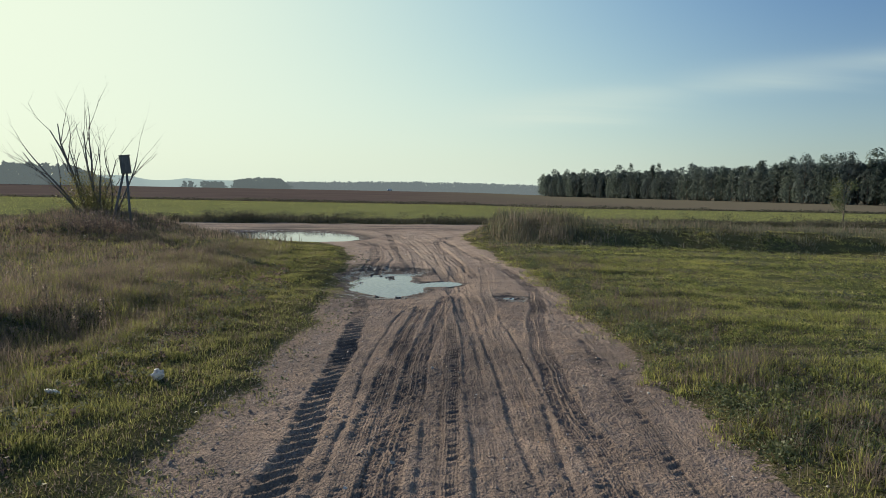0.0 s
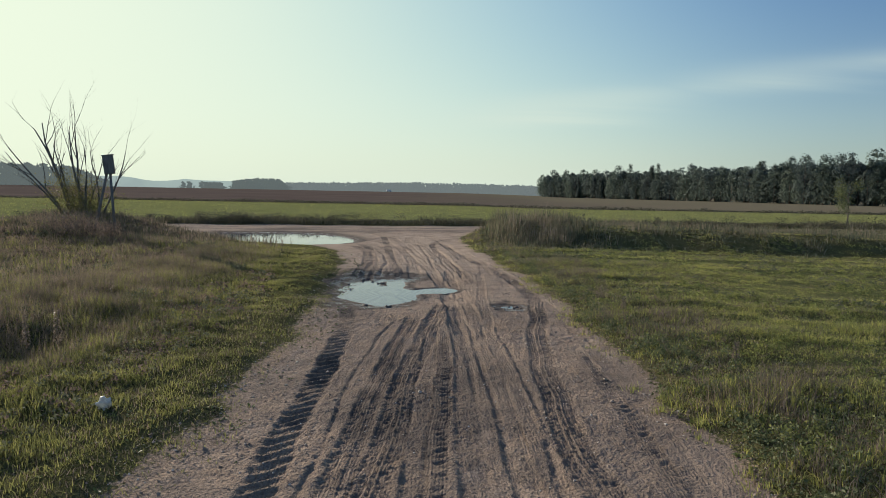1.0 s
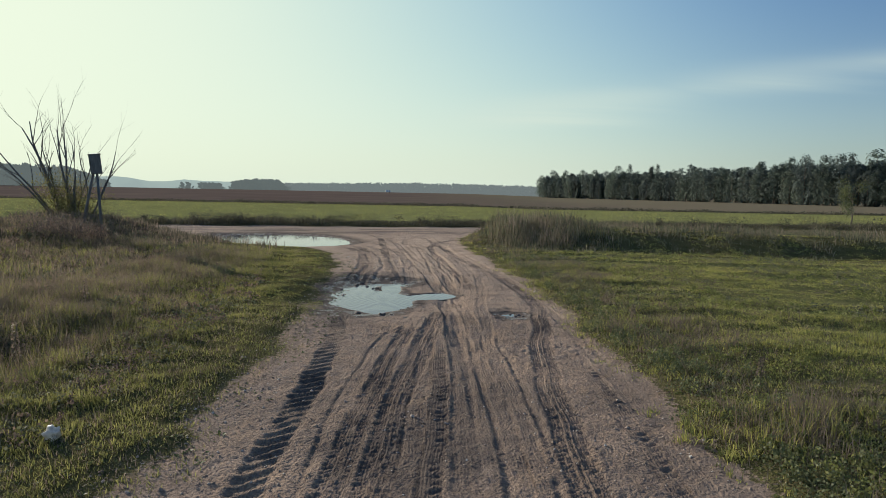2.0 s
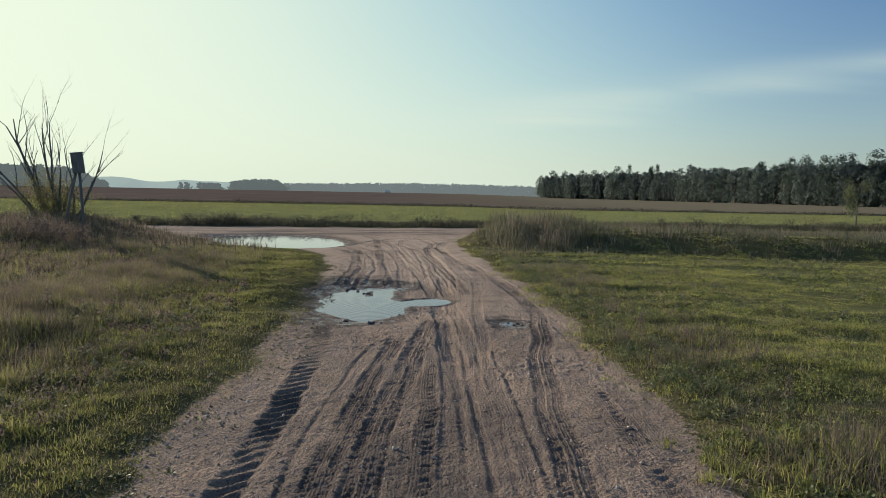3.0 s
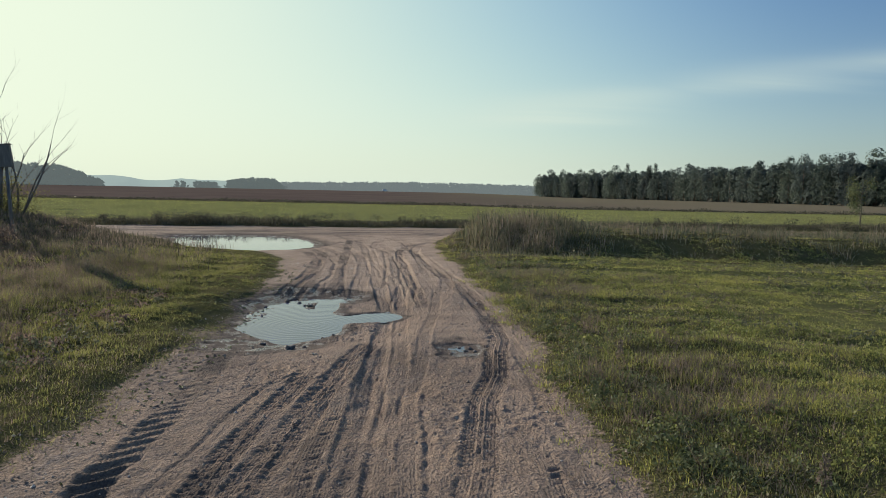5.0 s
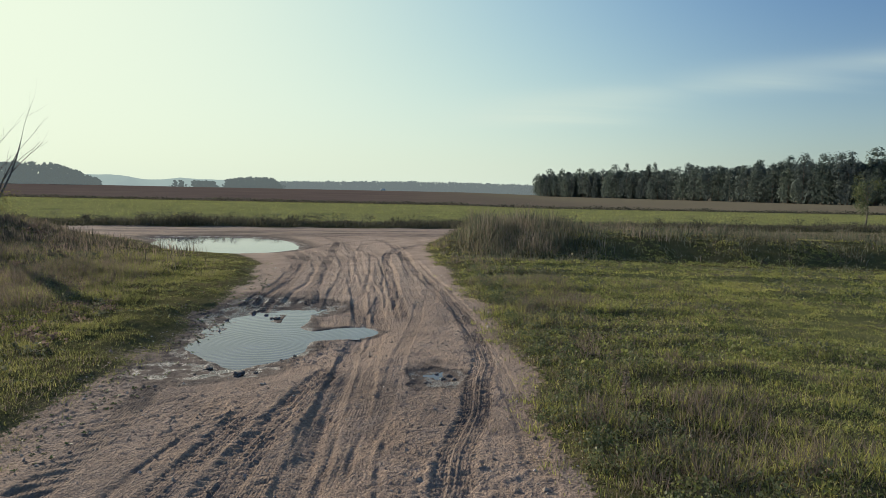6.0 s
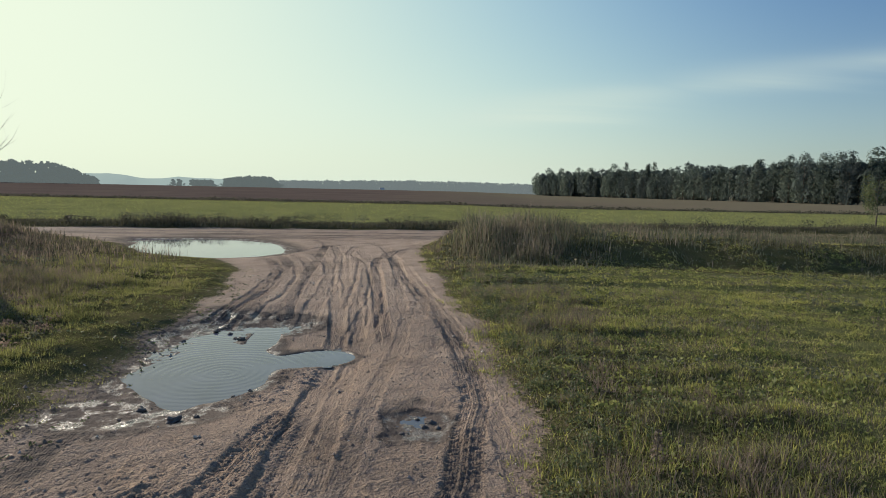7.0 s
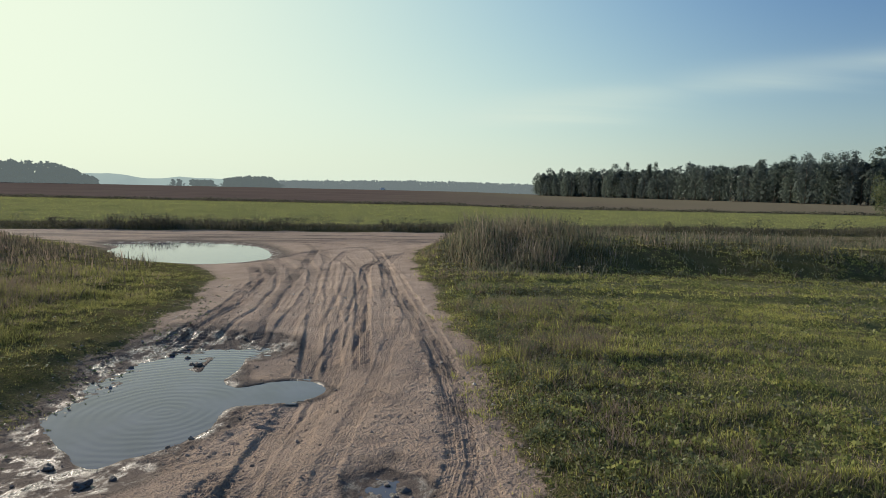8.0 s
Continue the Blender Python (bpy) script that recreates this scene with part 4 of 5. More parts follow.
def meadow_herbs():
    """Low leafy plants through the meadow, in bands along its mown strips."""
    for x0, x1, y0, y1, clumps, each, size in ((2.6, 9, 5, 13, 850, 28, 0.03), (2.6, 16, 13, 27.5, 1200, 20, 0.048)):
        for material, seed, label in ((MAT_BROADLEAF, 93, "low bright leafy plants in the meadow"), (MAT_BANK_GREEN, 94, "low dark leafy plants in the meadow")):
            x, y = scatter(clumps * 3, x0, x1, y0, y1)
            keep = (verge_right(x, y) > 0.3) & (x < 0.8 * y + 4) & (rough(x * 0.35, y, 0.8, seed, 3) + 0.2 * rng.normal(size=len(x)) > (0.0 if seed == 93 else 0.42))
            x, y = x[keep][:clumps], y[keep][:clumps]
            m = len(x) * each
            r = np.repeat(rng.uniform(0.06, 0.18, len(x)), each) * (0.7 + size * 8)
            tall = np.repeat(rng.uniform(0.06, 0.13, len(x)), each)
            a, d = rng.uniform(0, 6.28, m), np.abs(rng.normal(0, 1, m))
            px, py = np.repeat(x, each) + np.cos(a) * d * r, np.repeat(y, each) + np.sin(a) * d * r
            pz = land(px, py) + rng.uniform(0.1, 1.1, m) * tall * np.exp(-d * d * 0.3)
            tagged(new("herbs", leaves_mesh("herbs", np.stack([px, py, pz], -1), size, material, seed)), label, "weeds", kind="stuff")


meadow_herbs()


def far_strip():
    """Weeds on the far side of the crossing track, and the seam between the fields."""
    n = 26000
    x, y = scatter(n, -42, 50, 43.6, 46.5)
    p = rough(x, y, 2.2, 63, 3)
    big = np.exp(-((x + 13.5) / 5.5) ** 2)
    tall = np.clip(0.22 + 0.22 * p + 0.2 * big, 0.08, 2) * rng.uniform(0.5, 1.3, n)
    blades("roadside_weeds", x, y, tall, 0.035, MAT_DARK_WEED, "weeds along the edge of the field, tones darkened for backlight", 0.3, True)
    spots = []
    for _ in range(70):
        bx = rng.normal(-13.5, 4.5) if rng.random() < 0.4 else rng.uniform(-40, 45)
        by, r, m = rng.uniform(44.0, 45.6), rng.uniform(0.12, 0.3), 130
        q = np.clip(rng.normal(0, 1, (m, 3)), -1.5, 1.5) * np.array([r * 1.3, r, r * 0.75]) + np.array([bx, by, 0.1 + r])
        q[:, 2] = np.abs(q[:, 2]) + land(np.array([bx]), np.array([by]))[0]
        spots.append(q)
    tagged(new("roadside_bushes", leaves_mesh("roadside_bushes", np.concatenate(spots), 0.085, MAT_DARK_WEED, 67)), "low leafy weeds beside the crossing track, tones darkened for backlight", "weeds", kind="stuff")
    x, y = scatter(16000, -130, 180, -1.4, 1.4)
    y = y + 100.5 + 0.03 * x
    tall = (0.34 + 0.3 * rough(x, y, 5, 65, 2)) * rng.uniform(0.5, 1.3, len(x))
    spots = np.stack([x, y, land(x, y) + tall * rng.uniform(0, 1, len(x))], -1)
    tagged(new("field_margin", leaves_mesh("field_margin", spots, 0.26, MAT_DARK_WEED, 73)), "dark weedy margin between green and brown fields", "weeds", kind="stuff")
    x, y = scatter(60000, -75, 95, 46, 98)
    keep = np.abs(x) < 0.85 * y + 6
    x, y = x[keep], y[keep]
    blades("field_grass", x, y, rng.uniform(0.04, 0.1, len(x)), 0.09, MAT_MEADOW, "short green crop of the far field", 0.6, True)


far_strip()


# ---------------------------------------------------------------- trees
def tube(bm, points, radii, sides=6):
    rings = []
    for i, p in enumerate(points):
        d = (points[min(i + 1, len(points) - 1)] - points[max(i - 1, 0)]).normalized()
        q = d.to_track_quat("Z", "Y")
        rings.append([bm.verts.new(p + q @ Vector((math.cos(a) * radii[i], math.sin(a) * radii[i], 0))) for a in [2 * math.pi * k / sides for k in range(sides)]])
    for r, s in zip(rings, rings[1:]):
        for k in range(sides):
            bm.faces.new((r[k], r[(k + 1) % sides], s[(k + 1) % sides], s[k])).smooth = True
    bm.faces.new(rings[-1])
    bm.faces.new(rings[0][::-1])


def limb(bm, start, way, length, radius, rnd, depth, tips, up=0.25, sides=6):
    """A limb that wanders, tapers and forks."""
    pts, rad, p, d = [start.copy()], [radius], start.copy(), way.normalized()
    steps = 5
    for i in range(steps):
        d = (d + Vector((rnd.uniform(-1, 1), rnd.uniform(-1, 1), rnd.uniform(-0.5, 1) * up * 2)) * 0.16).normalized()
        p = p + d * length / steps
        pts.append(p.copy())
        rad.append(radius * (1 - 0.72 * (i + 1) / steps))
        if depth > 0 and i >= 1 and rnd.random() < 0.75:
            side = (d + Vector((rnd.uniform(-1, 1), rnd.uniform(-1, 1), rnd.uniform(-0.1, 0.7))) * 0.75).normalized()
            limb(bm, p, side, length * rnd.uniform(0.3, 0.55), rad[-1] * 0.62, rnd, depth - 1, tips, up, max(4, sides - 1))
    tips.append((p, d))
    tube(bm, pts, rad, sides)


def crown_points(seed, height, radius, low, lumps, per, conical):
    """Places of leaf clumps on the skins of many rounded lumps that make up one crown, and the middles that they face away from."""
    g = np.random.default_rng(seed)
    pts, mids = [], []
    for k in range(lumps):
        t = ((k + g.uniform(0, 1)) / lumps) ** 0.9
        zc = height * (low + (0.93 - low) * t)
        shape = (1 - t) ** 0.7 + 0.08 if conical else math.sqrt(max(0.08, 1 - (2 * t - 0.85) ** 2 * 0.78))
        ang, r = k * 2.4 + g.uniform(-0.5, 0.5), radius * shape * g.uniform(0.35, 0.85)
        q = g.normal(size=(per, 3))
        q = q / np.linalg.norm(q, axis=1)[:, None] * np.array([1.0, 1.0, 0.85]) * radius * g.uniform(0.24, 0.4) * (0.55 + 0.45 * shape) * g.uniform(0.75, 1.08, per)[:, None]
        mid = np.array([math.cos(ang) * r, math.sin(ang) * r, zc])
        pts.append(mid + q)
        mids.append(np.repeat([mid * np.array([0.55, 0.55, 0.75]) + np.array([0, 0, height * 0.06])], per, 0))
    return np.concatenate(pts), np.concatenate(mids)


def forest_tree(seed, height, radius, low, conical):
    rnd = random.Random(seed)
    root = new("tree")
    bm = bmesh.new()
    tips = []
    tube(bm, [Vector((0, 0, -0.4)), Vector((rnd.uniform(-0.2, 0.2), 0.1, height * 0.45)), Vector((0, 0, height * 0.92))], [0.24, 0.17, 0.04])
    for k in range(6):
        a = rnd.uniform(0, 6.28)
        limb(bm, Vector((0, 0, height * rnd.uniform(low, 0.75))), Vector((math.cos(a), math.sin(a), 0.5)), radius * 0.8, 0.08, rnd, 0, tips, sides=4)
    part("trunk", bm, MAT_BARK, root)
    pts, mids = crown_points(seed, height, radius, low, 44 if not conical else 36, 26, conical)
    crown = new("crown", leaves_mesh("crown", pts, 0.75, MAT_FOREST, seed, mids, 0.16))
    crown.parent = root
    return tagged(root, "dark green woodland tree at the forest edge", "tree", "forest edge trees")


def forest():
    kinds = [forest_tree(101, 19, 5.2, 0.06, False), forest_tree(102, 20, 4.6, 0.1, False), forest_tree(103, 20, 3.8, 0.05, True),
             forest_tree(104, 18, 5.4, 0.04, True), forest_tree(105, 20.5, 4.2, 0.1, False), forest_tree(106, 16, 4.8, 0.03, False)]
    rnd = random.Random(5)
    line = ((88, 506), (112, 455), (134, 400), (154, 340), (168, 285), (182, 245), (205, 215), (250, 200))
    spots = []
    for (xa, ya), (xb, yb) in zip(line, line[1:]):
        n = int(math.hypot(xb - xa, yb - ya) / 3.7)
        for k in range(n):
            t = (k + rnd.random() * 0.8) / n
            for row in ((0, 1) if rnd.random() < 0.9 else (1,)):
                spots.append((xa + (xb - xa) * t + row * 5 + rnd.uniform(-1.5, 1.5), ya + (yb - ya) * t + row * 4 + rnd.uniform(-2, 2), row))
    spots += [(173, 268, 2), (169, 276, 2), (177, 258, 2)]
    first = {}
    for k, (x, y, row) in enumerate(spots):
        i = rnd.choice((0, 1, 1, 2, 0, 4)) if row else rnd.choice((0, 3, 5, 1, 0, 4))
        z = float(land(np.array([float(x)]), np.array([float(y)]))[0])
        s, wide = rnd.uniform(0.8, 1.12) * (0.92 if row == 0 else 1.08), rnd.uniform(0.8, 1.25)
        s = 1.16 if row == 2 else s
        m = pose(x, y, z - 0.1, 0, 0, rnd.uniform(0, 360)) @ Matrix.Diagonal((s * wide, s * wide, s * rnd.uniform(0.92, 1.08), 1))
        if i not in first:
            first[i] = kinds[i]
            kinds[i].matrix_basis = m
        else:
            ob = copy_thing(kinds[i], Matrix())
            ob.matrix_basis = m
    # the trees behind the first rows, closed to one dark mass
    g = np.random.default_rng(44)
    pts = []
    for (xa, ya), (xb, yb) in zip(line, line[1:]):
        for k in range(int(math.hypot(xb - xa, yb - ya) / 2.2)):
            t = g.random()
            x, y = xa + (xb - xa) * t + g.uniform(5, 13), ya + (yb - ya) * t + g.uniform(4, 11)
            pts.append(crown_points(int(g.integers(1 << 30)), g.uniform(17.5, 20.5), 4.5, 0.0, 12, 12, False)[0] + np.array([x, y, -1.6]))
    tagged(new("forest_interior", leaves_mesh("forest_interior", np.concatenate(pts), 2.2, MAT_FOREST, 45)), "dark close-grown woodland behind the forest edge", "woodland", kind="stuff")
    for i, ob in enumerate(kinds):
        if i not in first:
            ob.matrix_basis = pose(175 + i * 4, 240, -1.5)


forest()


def woods(name, az0, az1, dist, depth, tall, base, material, label, count, size, profile=None):
    """A far wood as joined crowns."""
    g = np.random.default_rng(len(name) + int(dist))
    pts = []
    for _ in range(count):
        az, d = radians(g.uniform(az0, az1)), dist + g.uniform(0, depth)
        f = (math.degrees(az) - az0) / (az1 - az0)
        h = tall * g.uniform(0.9, 1.06) * (profile(f) if profile else 1.0)
        c = crown_points(int(g.integers(1 << 30)), h, h * 0.27, 0.0, 5, 8, g.random() < 0.25)[0]
        foot = np.stack([g.normal(0, h * 0.35, 8), g.normal(0, h * 0.2, 8), g.uniform(0.0, 0.4 * h, 8)], -1)
        c = np.concatenate([c, foot])
        c[:, 2] = np.maximum(c[:, 2], 0)
        zb = float(land(np.array([d * math.sin(az)]), np.array([d * math.cos(az)]))[0]) if base is None else base
        pts.append(c + np.array([d * math.sin(az), d * math.cos(az), zb]))
    return tagged(new(name, leaves_mesh(name, np.concatenate(pts), size, material, 9)), label, "woodland", kind="stuff")


# no air lies before these woods: their haze is emission in the materials
woods("far_woods", -14.5, 13, 900, 90, 15.0, None, MAT_FAR_LINE, "long line of far woodland, blued by haze painted as glow", 950, 3.0, lambda f: 0.72 + 0.28 * min(1.0, f * 2.2))
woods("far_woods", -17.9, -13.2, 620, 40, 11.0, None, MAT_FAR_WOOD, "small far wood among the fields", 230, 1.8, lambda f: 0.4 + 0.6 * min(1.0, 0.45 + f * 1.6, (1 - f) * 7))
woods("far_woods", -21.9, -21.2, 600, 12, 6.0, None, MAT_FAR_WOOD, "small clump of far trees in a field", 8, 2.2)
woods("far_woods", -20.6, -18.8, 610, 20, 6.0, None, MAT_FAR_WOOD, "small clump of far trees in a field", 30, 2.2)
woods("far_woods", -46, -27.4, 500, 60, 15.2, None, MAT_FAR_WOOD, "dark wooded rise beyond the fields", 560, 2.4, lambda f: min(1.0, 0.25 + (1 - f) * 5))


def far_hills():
    # the paleness of the hills is painted haze, emitted by the surface
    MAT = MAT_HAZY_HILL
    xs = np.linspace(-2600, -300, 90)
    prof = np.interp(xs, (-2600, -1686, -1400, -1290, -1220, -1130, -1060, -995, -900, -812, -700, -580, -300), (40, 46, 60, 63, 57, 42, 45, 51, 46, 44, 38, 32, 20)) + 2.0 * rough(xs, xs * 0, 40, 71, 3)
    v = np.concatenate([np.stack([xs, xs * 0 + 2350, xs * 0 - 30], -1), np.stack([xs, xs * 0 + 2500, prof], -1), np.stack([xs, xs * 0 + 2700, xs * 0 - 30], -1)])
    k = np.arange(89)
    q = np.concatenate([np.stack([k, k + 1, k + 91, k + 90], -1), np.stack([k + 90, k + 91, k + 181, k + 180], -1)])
    tagged(new("backdrop", array_mesh("backdrop", v, q, None, MAT)), "wooded hills on the horizon, pale with haze painted as glow", "hills", kind="structure")


far_hills()


# ---------------------------------------------------------------- the bare shrub and the box on posts
def height_at(x, y):
    return float(land(np.array([float(x)]), np.array([float(y)]))[0])


def bare_shrub():
    rnd = random.Random(12)
    root = new("bare_shrub")
    root.location = (-16.6, 30.0, height_at(-16.6, 30.0) - 0.05)
    root.scale = (1.28, 1.28, 1.28)
    # foot x, foot y, reach in x, reach in y, height, thickness
    stems = ((-0.4, 0.0, -2.6, 0.2, 3.7, 0.055), (-0.3, -0.2, -2.5, -0.3, 3.2, 0.045), (-0.2, 0.1, -1.8, 0.3, 4.75, 0.075), (-0.1, -0.1, -1.1, -0.2, 4.75, 0.07),
             (0.0, 0.2, -0.6, 0.2, 4.8, 0.06), (0.35, 0.0, -0.05, 0.1, 4.3, 0.065), (0.45, -0.2, 0.6, -0.1, 3.5, 0.055), (0.6, 0.2, 0.95, 0.3, 3.3, 0.045),
             (0.8, 0.1, 1.75, 0.2, 3.45, 0.05), (0.9, 0.0, 2.4, -0.2, 2.75, 0.04), (0.2, 0.2, 0.25, 0.5, 3.0, 0.05), (-0.3, 0.3, -1.4, 0.6, 3.4, 0.05))
    tips = []
    for x, y, tx, ty, tz, r in stems:
        bm = bmesh.new()
        reach = Vector((tx - x, ty - y, tz)) * 0.76
        limb(bm, Vector((x, y, 0)), reach, reach.length, r * 0.9, rnd, 2, tips, 0.05)
        part("stem", bm, MAT_BARK, root)
    g = np.random.default_rng(3)
    n = 15000
    p = np.stack([g.normal(0.15, 0.7, n), g.normal(0, 0.5, n), np.abs(g.normal(0.4, 0.8, n))], -1)
    p = p[(np.abs(p[:, 0] - 0.1) < 1.4) & (p[:, 2] < 2.0 - 0.7 * np.abs(p[:, 0]))]
    n = len(p)
    p = p[g.random(n) < 0.35 + 0.65 * (np.sin(p[:, 0] * 3.1 + p[:, 2] * 2.0) > -0.2)]
    leaf = new("foliage", leaves_mesh("foliage", p, 0.05, MAT_BUSH_LEAF, 4))
    leaf.parent = root
    tagged(leaf, "sparse yellowing leaves low on the stems")
    tagged(root, "large bare many-stemmed shrub with sparse yellowing leaves", "shrub")


bare_shrub()


def block(bm, size, m):
    geo = bmesh.ops.create_cube(bm, size=1.0, matrix=m @ Matrix.Diagonal((*size, 1)))
    return geo["verts"]


def hide_box():
    root = new("box_on_posts")
    z0 = height_at(-11.75, 24.0)
    root.location = (-11.9, 24.0, z0)
    top = 3.27 - z0
    for name, x0, x1 in (("post", -0.7, -0.08), ("post", 0.14, 0.04)):
        bm = bmesh.new()
        tube(bm, [Vector((x0, 0, -0.1)), Vector((x1, 0, top - 0.3))], [0.055, 0.045], 8)
        part(name, bm, MAT_OLD_WOOD, root)
    bm = bmesh.new()
    block(bm, (0.36, 0.32, 0.68), pose(0, 0, top, 0, -5, 25))
    bmesh.ops.bevel(bm, geom=bm.edges[:], offset=0.012, segments=2, affect="EDGES")
    box = part("box", bm, MAT_OLD_WOOD, root)
    bm = bmesh.new()
    block(bm, (0.40, 0.36, 0.03), pose(-0.03, 0, top + 0.355, 0, -7, 25))
    part("lid", bm, MAT_OLD_WOOD, root)
    tagged(root, "weathered wooden box on two leaning posts beside the shrub", "box")


hide_box()


def foot_bush():
    """Low brownish bush that hides the feet of the posts."""
    g = np.random.default_rng(8)
    c = np.array([(-12.9, 23.2, 0.35, 0.5), (-12.35, 22.9, 0.4, 0.55), (-11.9, 22.9, 0.3, 0.45), (-13.6, 23.5, 0.4, 0.6), (-11.5, 23.2, 0.25, 0.4), (-14.4, 24.0, 0.4, 0.6)])
    root = new("bush")
    root.location = (-12.6, 23.2, height_at(-12.6, 23.2))
    bm = bmesh.new()
    for x, y, z, r in c:
        for k in range(5):
            a = k * 1.3
            tube(bm, [Vector((x + 12.6, y - 23.2, -0.25)), Vector((x + 12.6 + math.cos(a) * r * 0.6, y - 23.2 + math.sin(a) * r * 0.6, z + r * 0.9))], [0.012, 0.005], 4)
    part("stems", bm, MAT_BARK, root)
    pts = np.concatenate([g.normal(0, 0.5, (700, 3)) * np.array([r * 1.2, r, r * 0.9]) + np.array([x + 12.6, y - 23.2, z]) for x, y, z, r in c])
    ob = new("foliage", leaves_mesh("foliage", pts, 0.05, MAT_RUSSET, 14))
    ob.parent = root
    tagged(root, "low brownish bush round the feet of the posts", "bush")


foot_bush()


# ---------------------------------------------------------------- the sapling
def sapling():
    rnd = random.Random(4)
    root = new("young_tree")
    root.location = (36.4, 53.5, height_at(36.4, 53.5) - 0.05)
    bm = bmesh.new()
    tips = []
    tube(bm, [Vector((0, 0, -0.1)), Vector((0.05, 0, 1.2)), Vector((0.0, 0.05, 2.4)), Vector((0.1, 0, 3.4))], [0.07, 0.055, 0.035, 0.012])
    for k in range(14):
        a = rnd.uniform(0, 6.28)
        limb(bm, Vector((0.03, 0, rnd.uniform(0.4, 2.8))), Vector((math.cos(a), math.sin(a), 0.9)), rnd.uniform(0.7, 1.3), 0.022, rnd, 1, tips, sides=5)
    part("trunk", bm, MAT_BARK, root)
    g = np.random.default_rng(6)
    c = np.array([tuple(p) for p, d in tips])
    pts = np.concatenate([c + g.normal(0, 0.2, c.shape) for _ in range(26)])
    ob = new("crown", leaves_mesh("crown", pts, 0.13, MAT_WORMWOOD, 8))
    ob.parent = root
    tagged(root, "young green tree standing alone at the field edge", "tree")


sapling()


# ---------------------------------------------------------------- small things
def crumpled(seed, size, rough_by):
    rnd = random.Random(seed)
    bm = bmesh.new()
    bmesh.ops.create_icosphere(bm, subdivisions=3, radius=0.5)
    off = Vector((rnd.uniform(0, 50), rnd.uniform(0, 50), 0))
    for v in bm.verts:
        k = 1 + rough_by * (noise.noise(v.co * 3.5 + off) + 0.6 * noise.noise(v.co * 8 + off))
        v.co = Vector((v.co.x * size[0], v.co.y * size[1], v.co.z * size[2])) * k
    return bm


def plastic_material():
    n = Nodes("dirty_white_plastic")
    c = n.ramp(n.noise(20, 4), (0.35, (0.62, 0.62, 0.58)), (0.6, (0.8, 0.8, 0.77)))
    return n.leafy(c, 0.35, 0.3)


def stone_material():
    n = Nodes("muddy_stone")
    f = n.noise(30, 5, 0.65)
    return n.solid(n.ramp(f, (0.3, (0.10, 0.085, 0.075)), (0.65, (0.2, 0.17, 0.15))), 0.9, n.bump(f, 0.5, 0.01))


MAT_PLASTIC, MAT_STONE = plastic_material(), stone_material()


def lying(name, bm, x, y, lift, turn, material, label, category, group=""):
    me = bpy.data.meshes.new(name)
    bm.to_mesh(me)
    bm.free()
    for f in me.polygons:
        f.use_smooth = True
    me.materials.append(material)
    ob = new(name, me)
    ob.matrix_basis = pose(x, y, height_at(x, y) + lift, 0, 0, turn)
    return tagged(ob, label, category, group)


lying("plastic_bag", crumpled(3, (0.12, 0.07, 0.13), 0.9), -3.18, 6.98, 0.06, 30, MAT_PLASTIC, "crumpled white plastic bag lying in the grass", "litter")
lying("plastic_wrapper", crumpled(5, (0.2, 0.07, 0.045), 0.6), -3.98, 6.3, 0.045, -20, MAT_PLASTIC, "flattened pale plastic wrapper in the grass", "litter")
for k, (x, y, s) in enumerate(((1.9, 13.42, 0.09), (1.84, 13.3, 0.06), (1.97, 13.25, 0.07), (1.76, 13.52, 0.05), (1.62, 13.1, 0.06), (-1.2, 17.3, 0.13), (-1.32, 17.38, 0.08),
                               (-1.8, 17.85, 0.10), (-1.5, 17.7, 0.08), (-0.78, 13.6, 0.16), (-0.6, 13.75, 0.08), (-1.3, 14.0, 0.12), (-0.55, 14.6, 0.06), (-0.45, 14.5, 0.05), (-0.95, 18.7, 0.07), (-1.7, 18.2, 0.06), (-2.1, 17.2, 0.07), (0.95, 16.1, 0.05))):
    lying("stone", crumpled(20 + k, (s, s * 0.75, s * 0.5), 0.7), x, y, s * 0.12, k * 47, MAT_STONE, "wet muddy stone lying in the track", "stone", "stones by the puddles")


def weed_stalk(x, y, tall, seed):
    rnd = random.Random(seed)
    root = new("weed_stalk")
    root.location = (x, y, height_at(x, y) - 0.02)
    bm = bmesh.new()
    tube(bm, [Vector((0, 0, 0)), Vector((rnd.uniform(-0.03, 0.03), 0, tall * 0.6)), Vector((rnd.uniform(-0.06, 0.06), 0, tall))], [0.008, 0.006, 0.003], 5)
    part("stem", bm, MAT_BARK, root)
    g = np.random.default_rng(seed)
    z = g.uniform(0.35, 1.0, 130) * tall
    r = 0.05 * (1.15 - z / tall) + 0.012
    a = g.uniform(0, 6.28, 130)
    ob = new("seed_head", leaves_mesh("seed_head", np.stack([np.cos(a) * r, np.sin(a) * r, z], -1), 0.03, MAT_GRASS_DRY, seed))
    ob.parent = root
    tagged(ob, "brown seed head", kind="stuff")
    tagged(root, "dry upright weed stalk with a brown seed head", "weed", "weed stalks")


for k, (x, y, tall) in enumerate(((-5.35, 9.1, 0.62), (-5.05, 9.3, 0.68), (-6.1, 9.6, 0.5), (-6.6, 8.7, 0.45), (-7.3, 11.2, 0.55), (-5.9, 12.4, 0.5), (3.7, 12.0, 0.4), (4.2, 8.8, 0.38))):
    weed_stalk(x, y, tall, 300 + k)


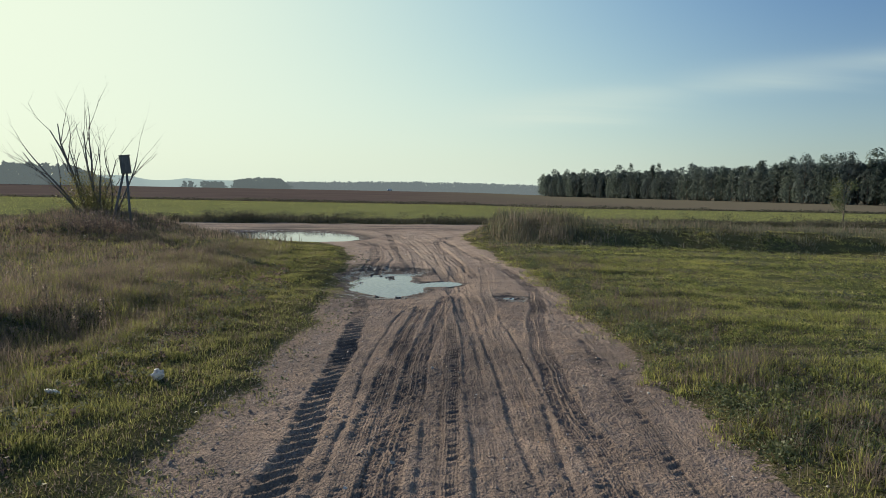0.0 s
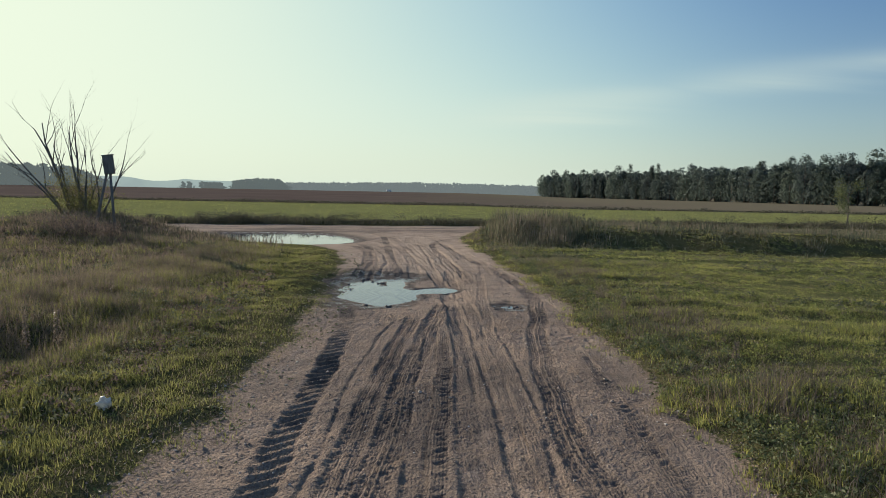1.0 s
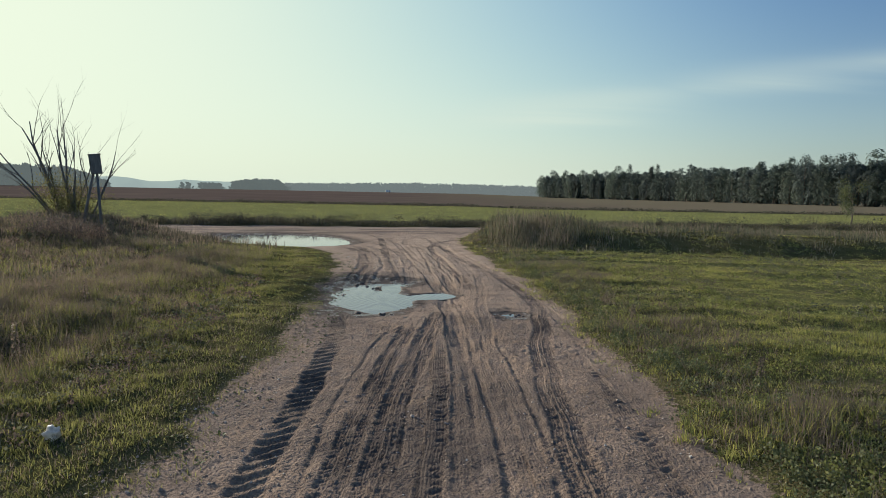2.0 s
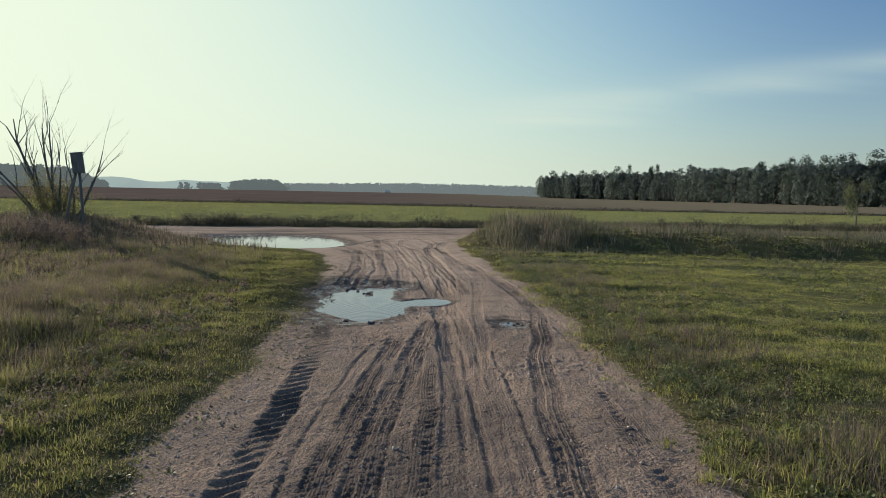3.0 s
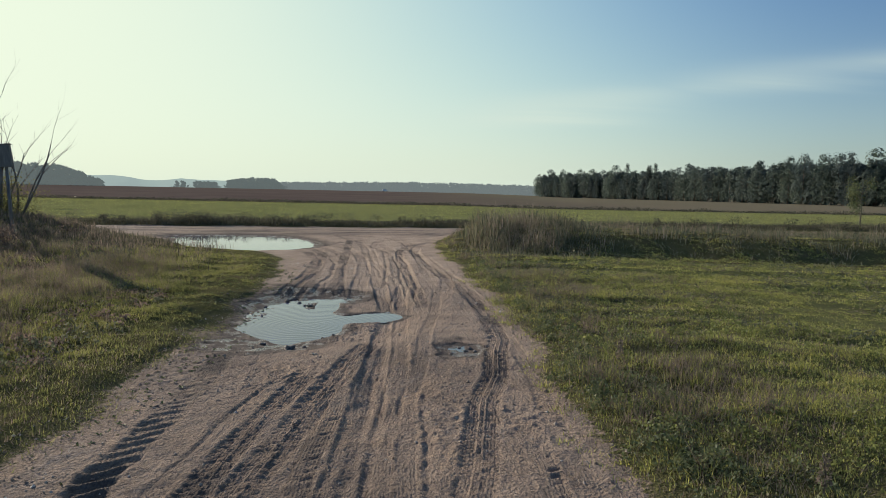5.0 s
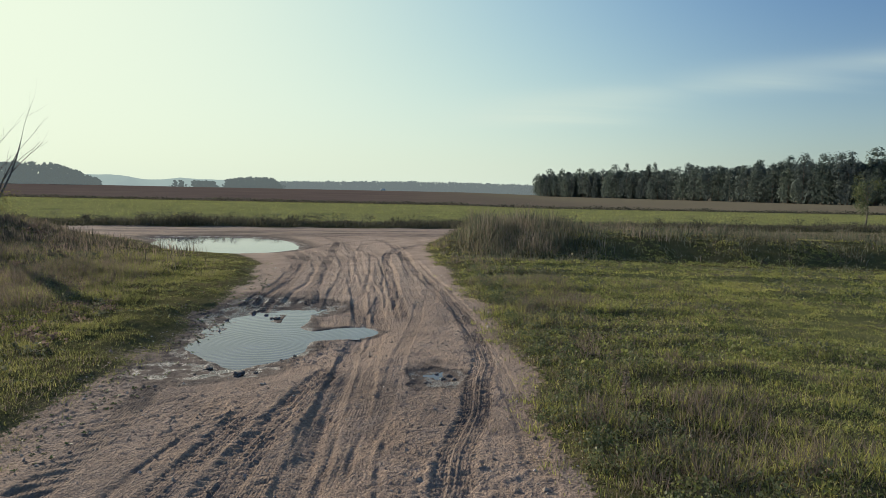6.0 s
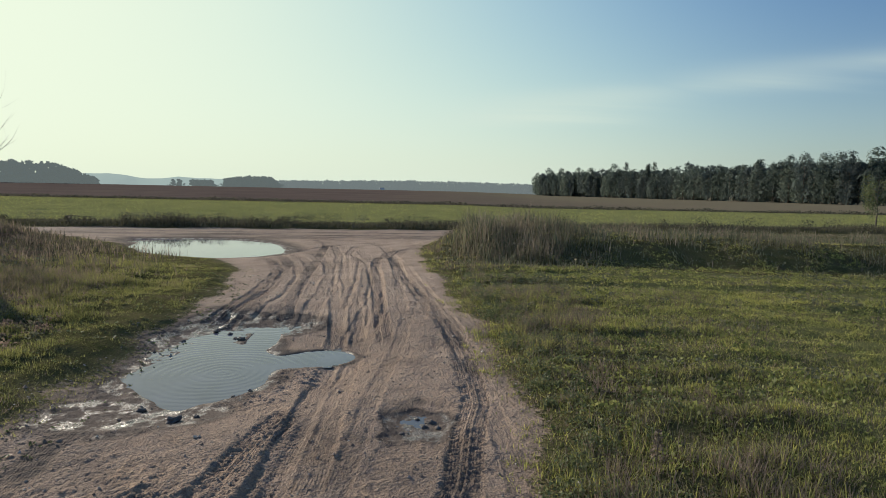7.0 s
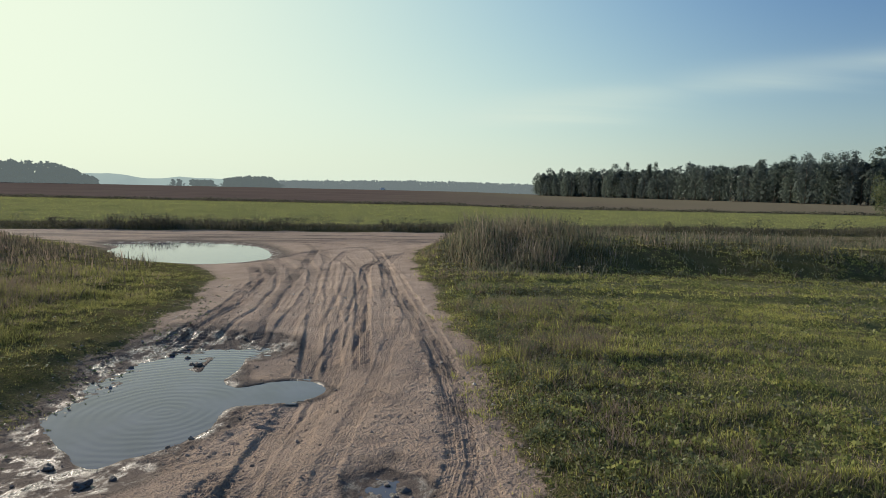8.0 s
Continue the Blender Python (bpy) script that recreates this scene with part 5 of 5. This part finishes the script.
def far_van():
    n = Nodes("white_paint")
    white = n.solid(n.ramp(n.noise(2, 3), (0.3, (0.74, 0.74, 0.72)), (0.7, (0.82, 0.82, 0.80))), 0.3)
    n = Nodes("dark_rubber_and_glass")
    dark = n.solid(n.ramp(n.noise(5, 3), (0.3, (0.02, 0.02, 0.022)), (0.7, (0.04, 0.04, 0.042))), 0.35)
    root = new("van")
    x, y = VAN
    root.location = (x, y, height_at(x, y))
    root.rotation_euler = (0, 0, radians(12))
    bm = bmesh.new()
    block(bm, (4.8, 1.9, 1.7), pose(0, 0, 1.25))
    for v in bm.verts:
        if v.co.z > 1.5 and v.co.x > 1:
            v.co.x -= 1.1
    bmesh.ops.bevel(bm, geom=bm.edges[:], offset=0.12, segments=2, affect="EDGES")
    part("body", bm, white, root)
    for sx in (-1.5, 1.5):
        for sy in (-0.85, 0.85):
            bm = bmesh.new()
            bmesh.ops.create_cone(bm, cap_ends=True, segments=16, radius1=0.34, radius2=0.34, depth=0.22, matrix=pose(sx, sy, 0.34, 90))
            part("wheel", bm, dark, root)
    tagged(root, "small white van far off on the field track", "van")


VAN = (-42.0, 600.0)
far_van()


# ---------------------------------------------------------------- clods and pebbles on the track
def pebbles():
    n = 26000
    x, y = scatter(n, -3.2, 3.1, 3.0, 24)
    vl, vr = verge_left(x, y), verge_right(x, y)
    loose = np.clip(0.35 + 0.9 * rough(x, y, 0.9, 91, 3) + 0.5 * step(-0.8, -0.1, np.maximum(vl, vr)), 0.04, 1)
    keep = (np.maximum(vl, vr) < 0.25) & (rng.random(n) < loose) & (puddle_near(x, y) > 1.0)
    x, y = x[keep], y[keep]
    m = len(x)
    z = surface(x, y)[0]
    r = np.clip(np.exp(rng.normal(-4.9, 0.5, m)), 0.004, 0.032)
    a = rng.uniform(0, 2 * math.pi, m)
    ring = np.stack([np.stack([np.cos(a + k * math.pi / 2) * r * rng.uniform(0.7, 1.3, m), np.sin(a + k * math.pi / 2) * r * rng.uniform(0.7, 1.3, m), r * rng.uniform(-0.1, 0.5, m)], -1) for k in range(4)], 1)
    top = np.stack([rng.normal(0, 0.3, m) * r, rng.normal(0, 0.3, m) * r, r * rng.uniform(0.7, 1.2, m)], -1)[:, None]
    low = np.stack([0 * r, 0 * r, -0.6 * r], -1)[:, None]
    v = (np.concatenate([ring, top, low], 1) + np.stack([x, y, z], -1)[:, None]).reshape(-1, 3)
    k = np.arange(m)[:, None] * 6
    tris = np.concatenate([k + np.array(f) for i in range(4) for f in ((i, (i + 1) % 4, 4), ((i + 1) % 4, i, 5))])
    n = Nodes("loose_clods")
    c = n.ramp(n.island, (0.0, (0.16, 0.125, 0.10)), (0.6, (0.36, 0.28, 0.22)), (0.9, (0.5, 0.42, 0.35)), (1.0, (0.6, 0.56, 0.5)))
    mat = n.solid(n.mix(n.ramp(n.noise(60, 3), (0.4, 0.0), (0.7, 0.4)), c, (0.2, 0.16, 0.13)), 0.95, spec=0.1)
    tagged(new("clods", array_mesh("clods", v, None, tris, mat, False)), "loose earth clods and pebbles strewn over the track", "pebbles", kind="stuff")


pebbles()
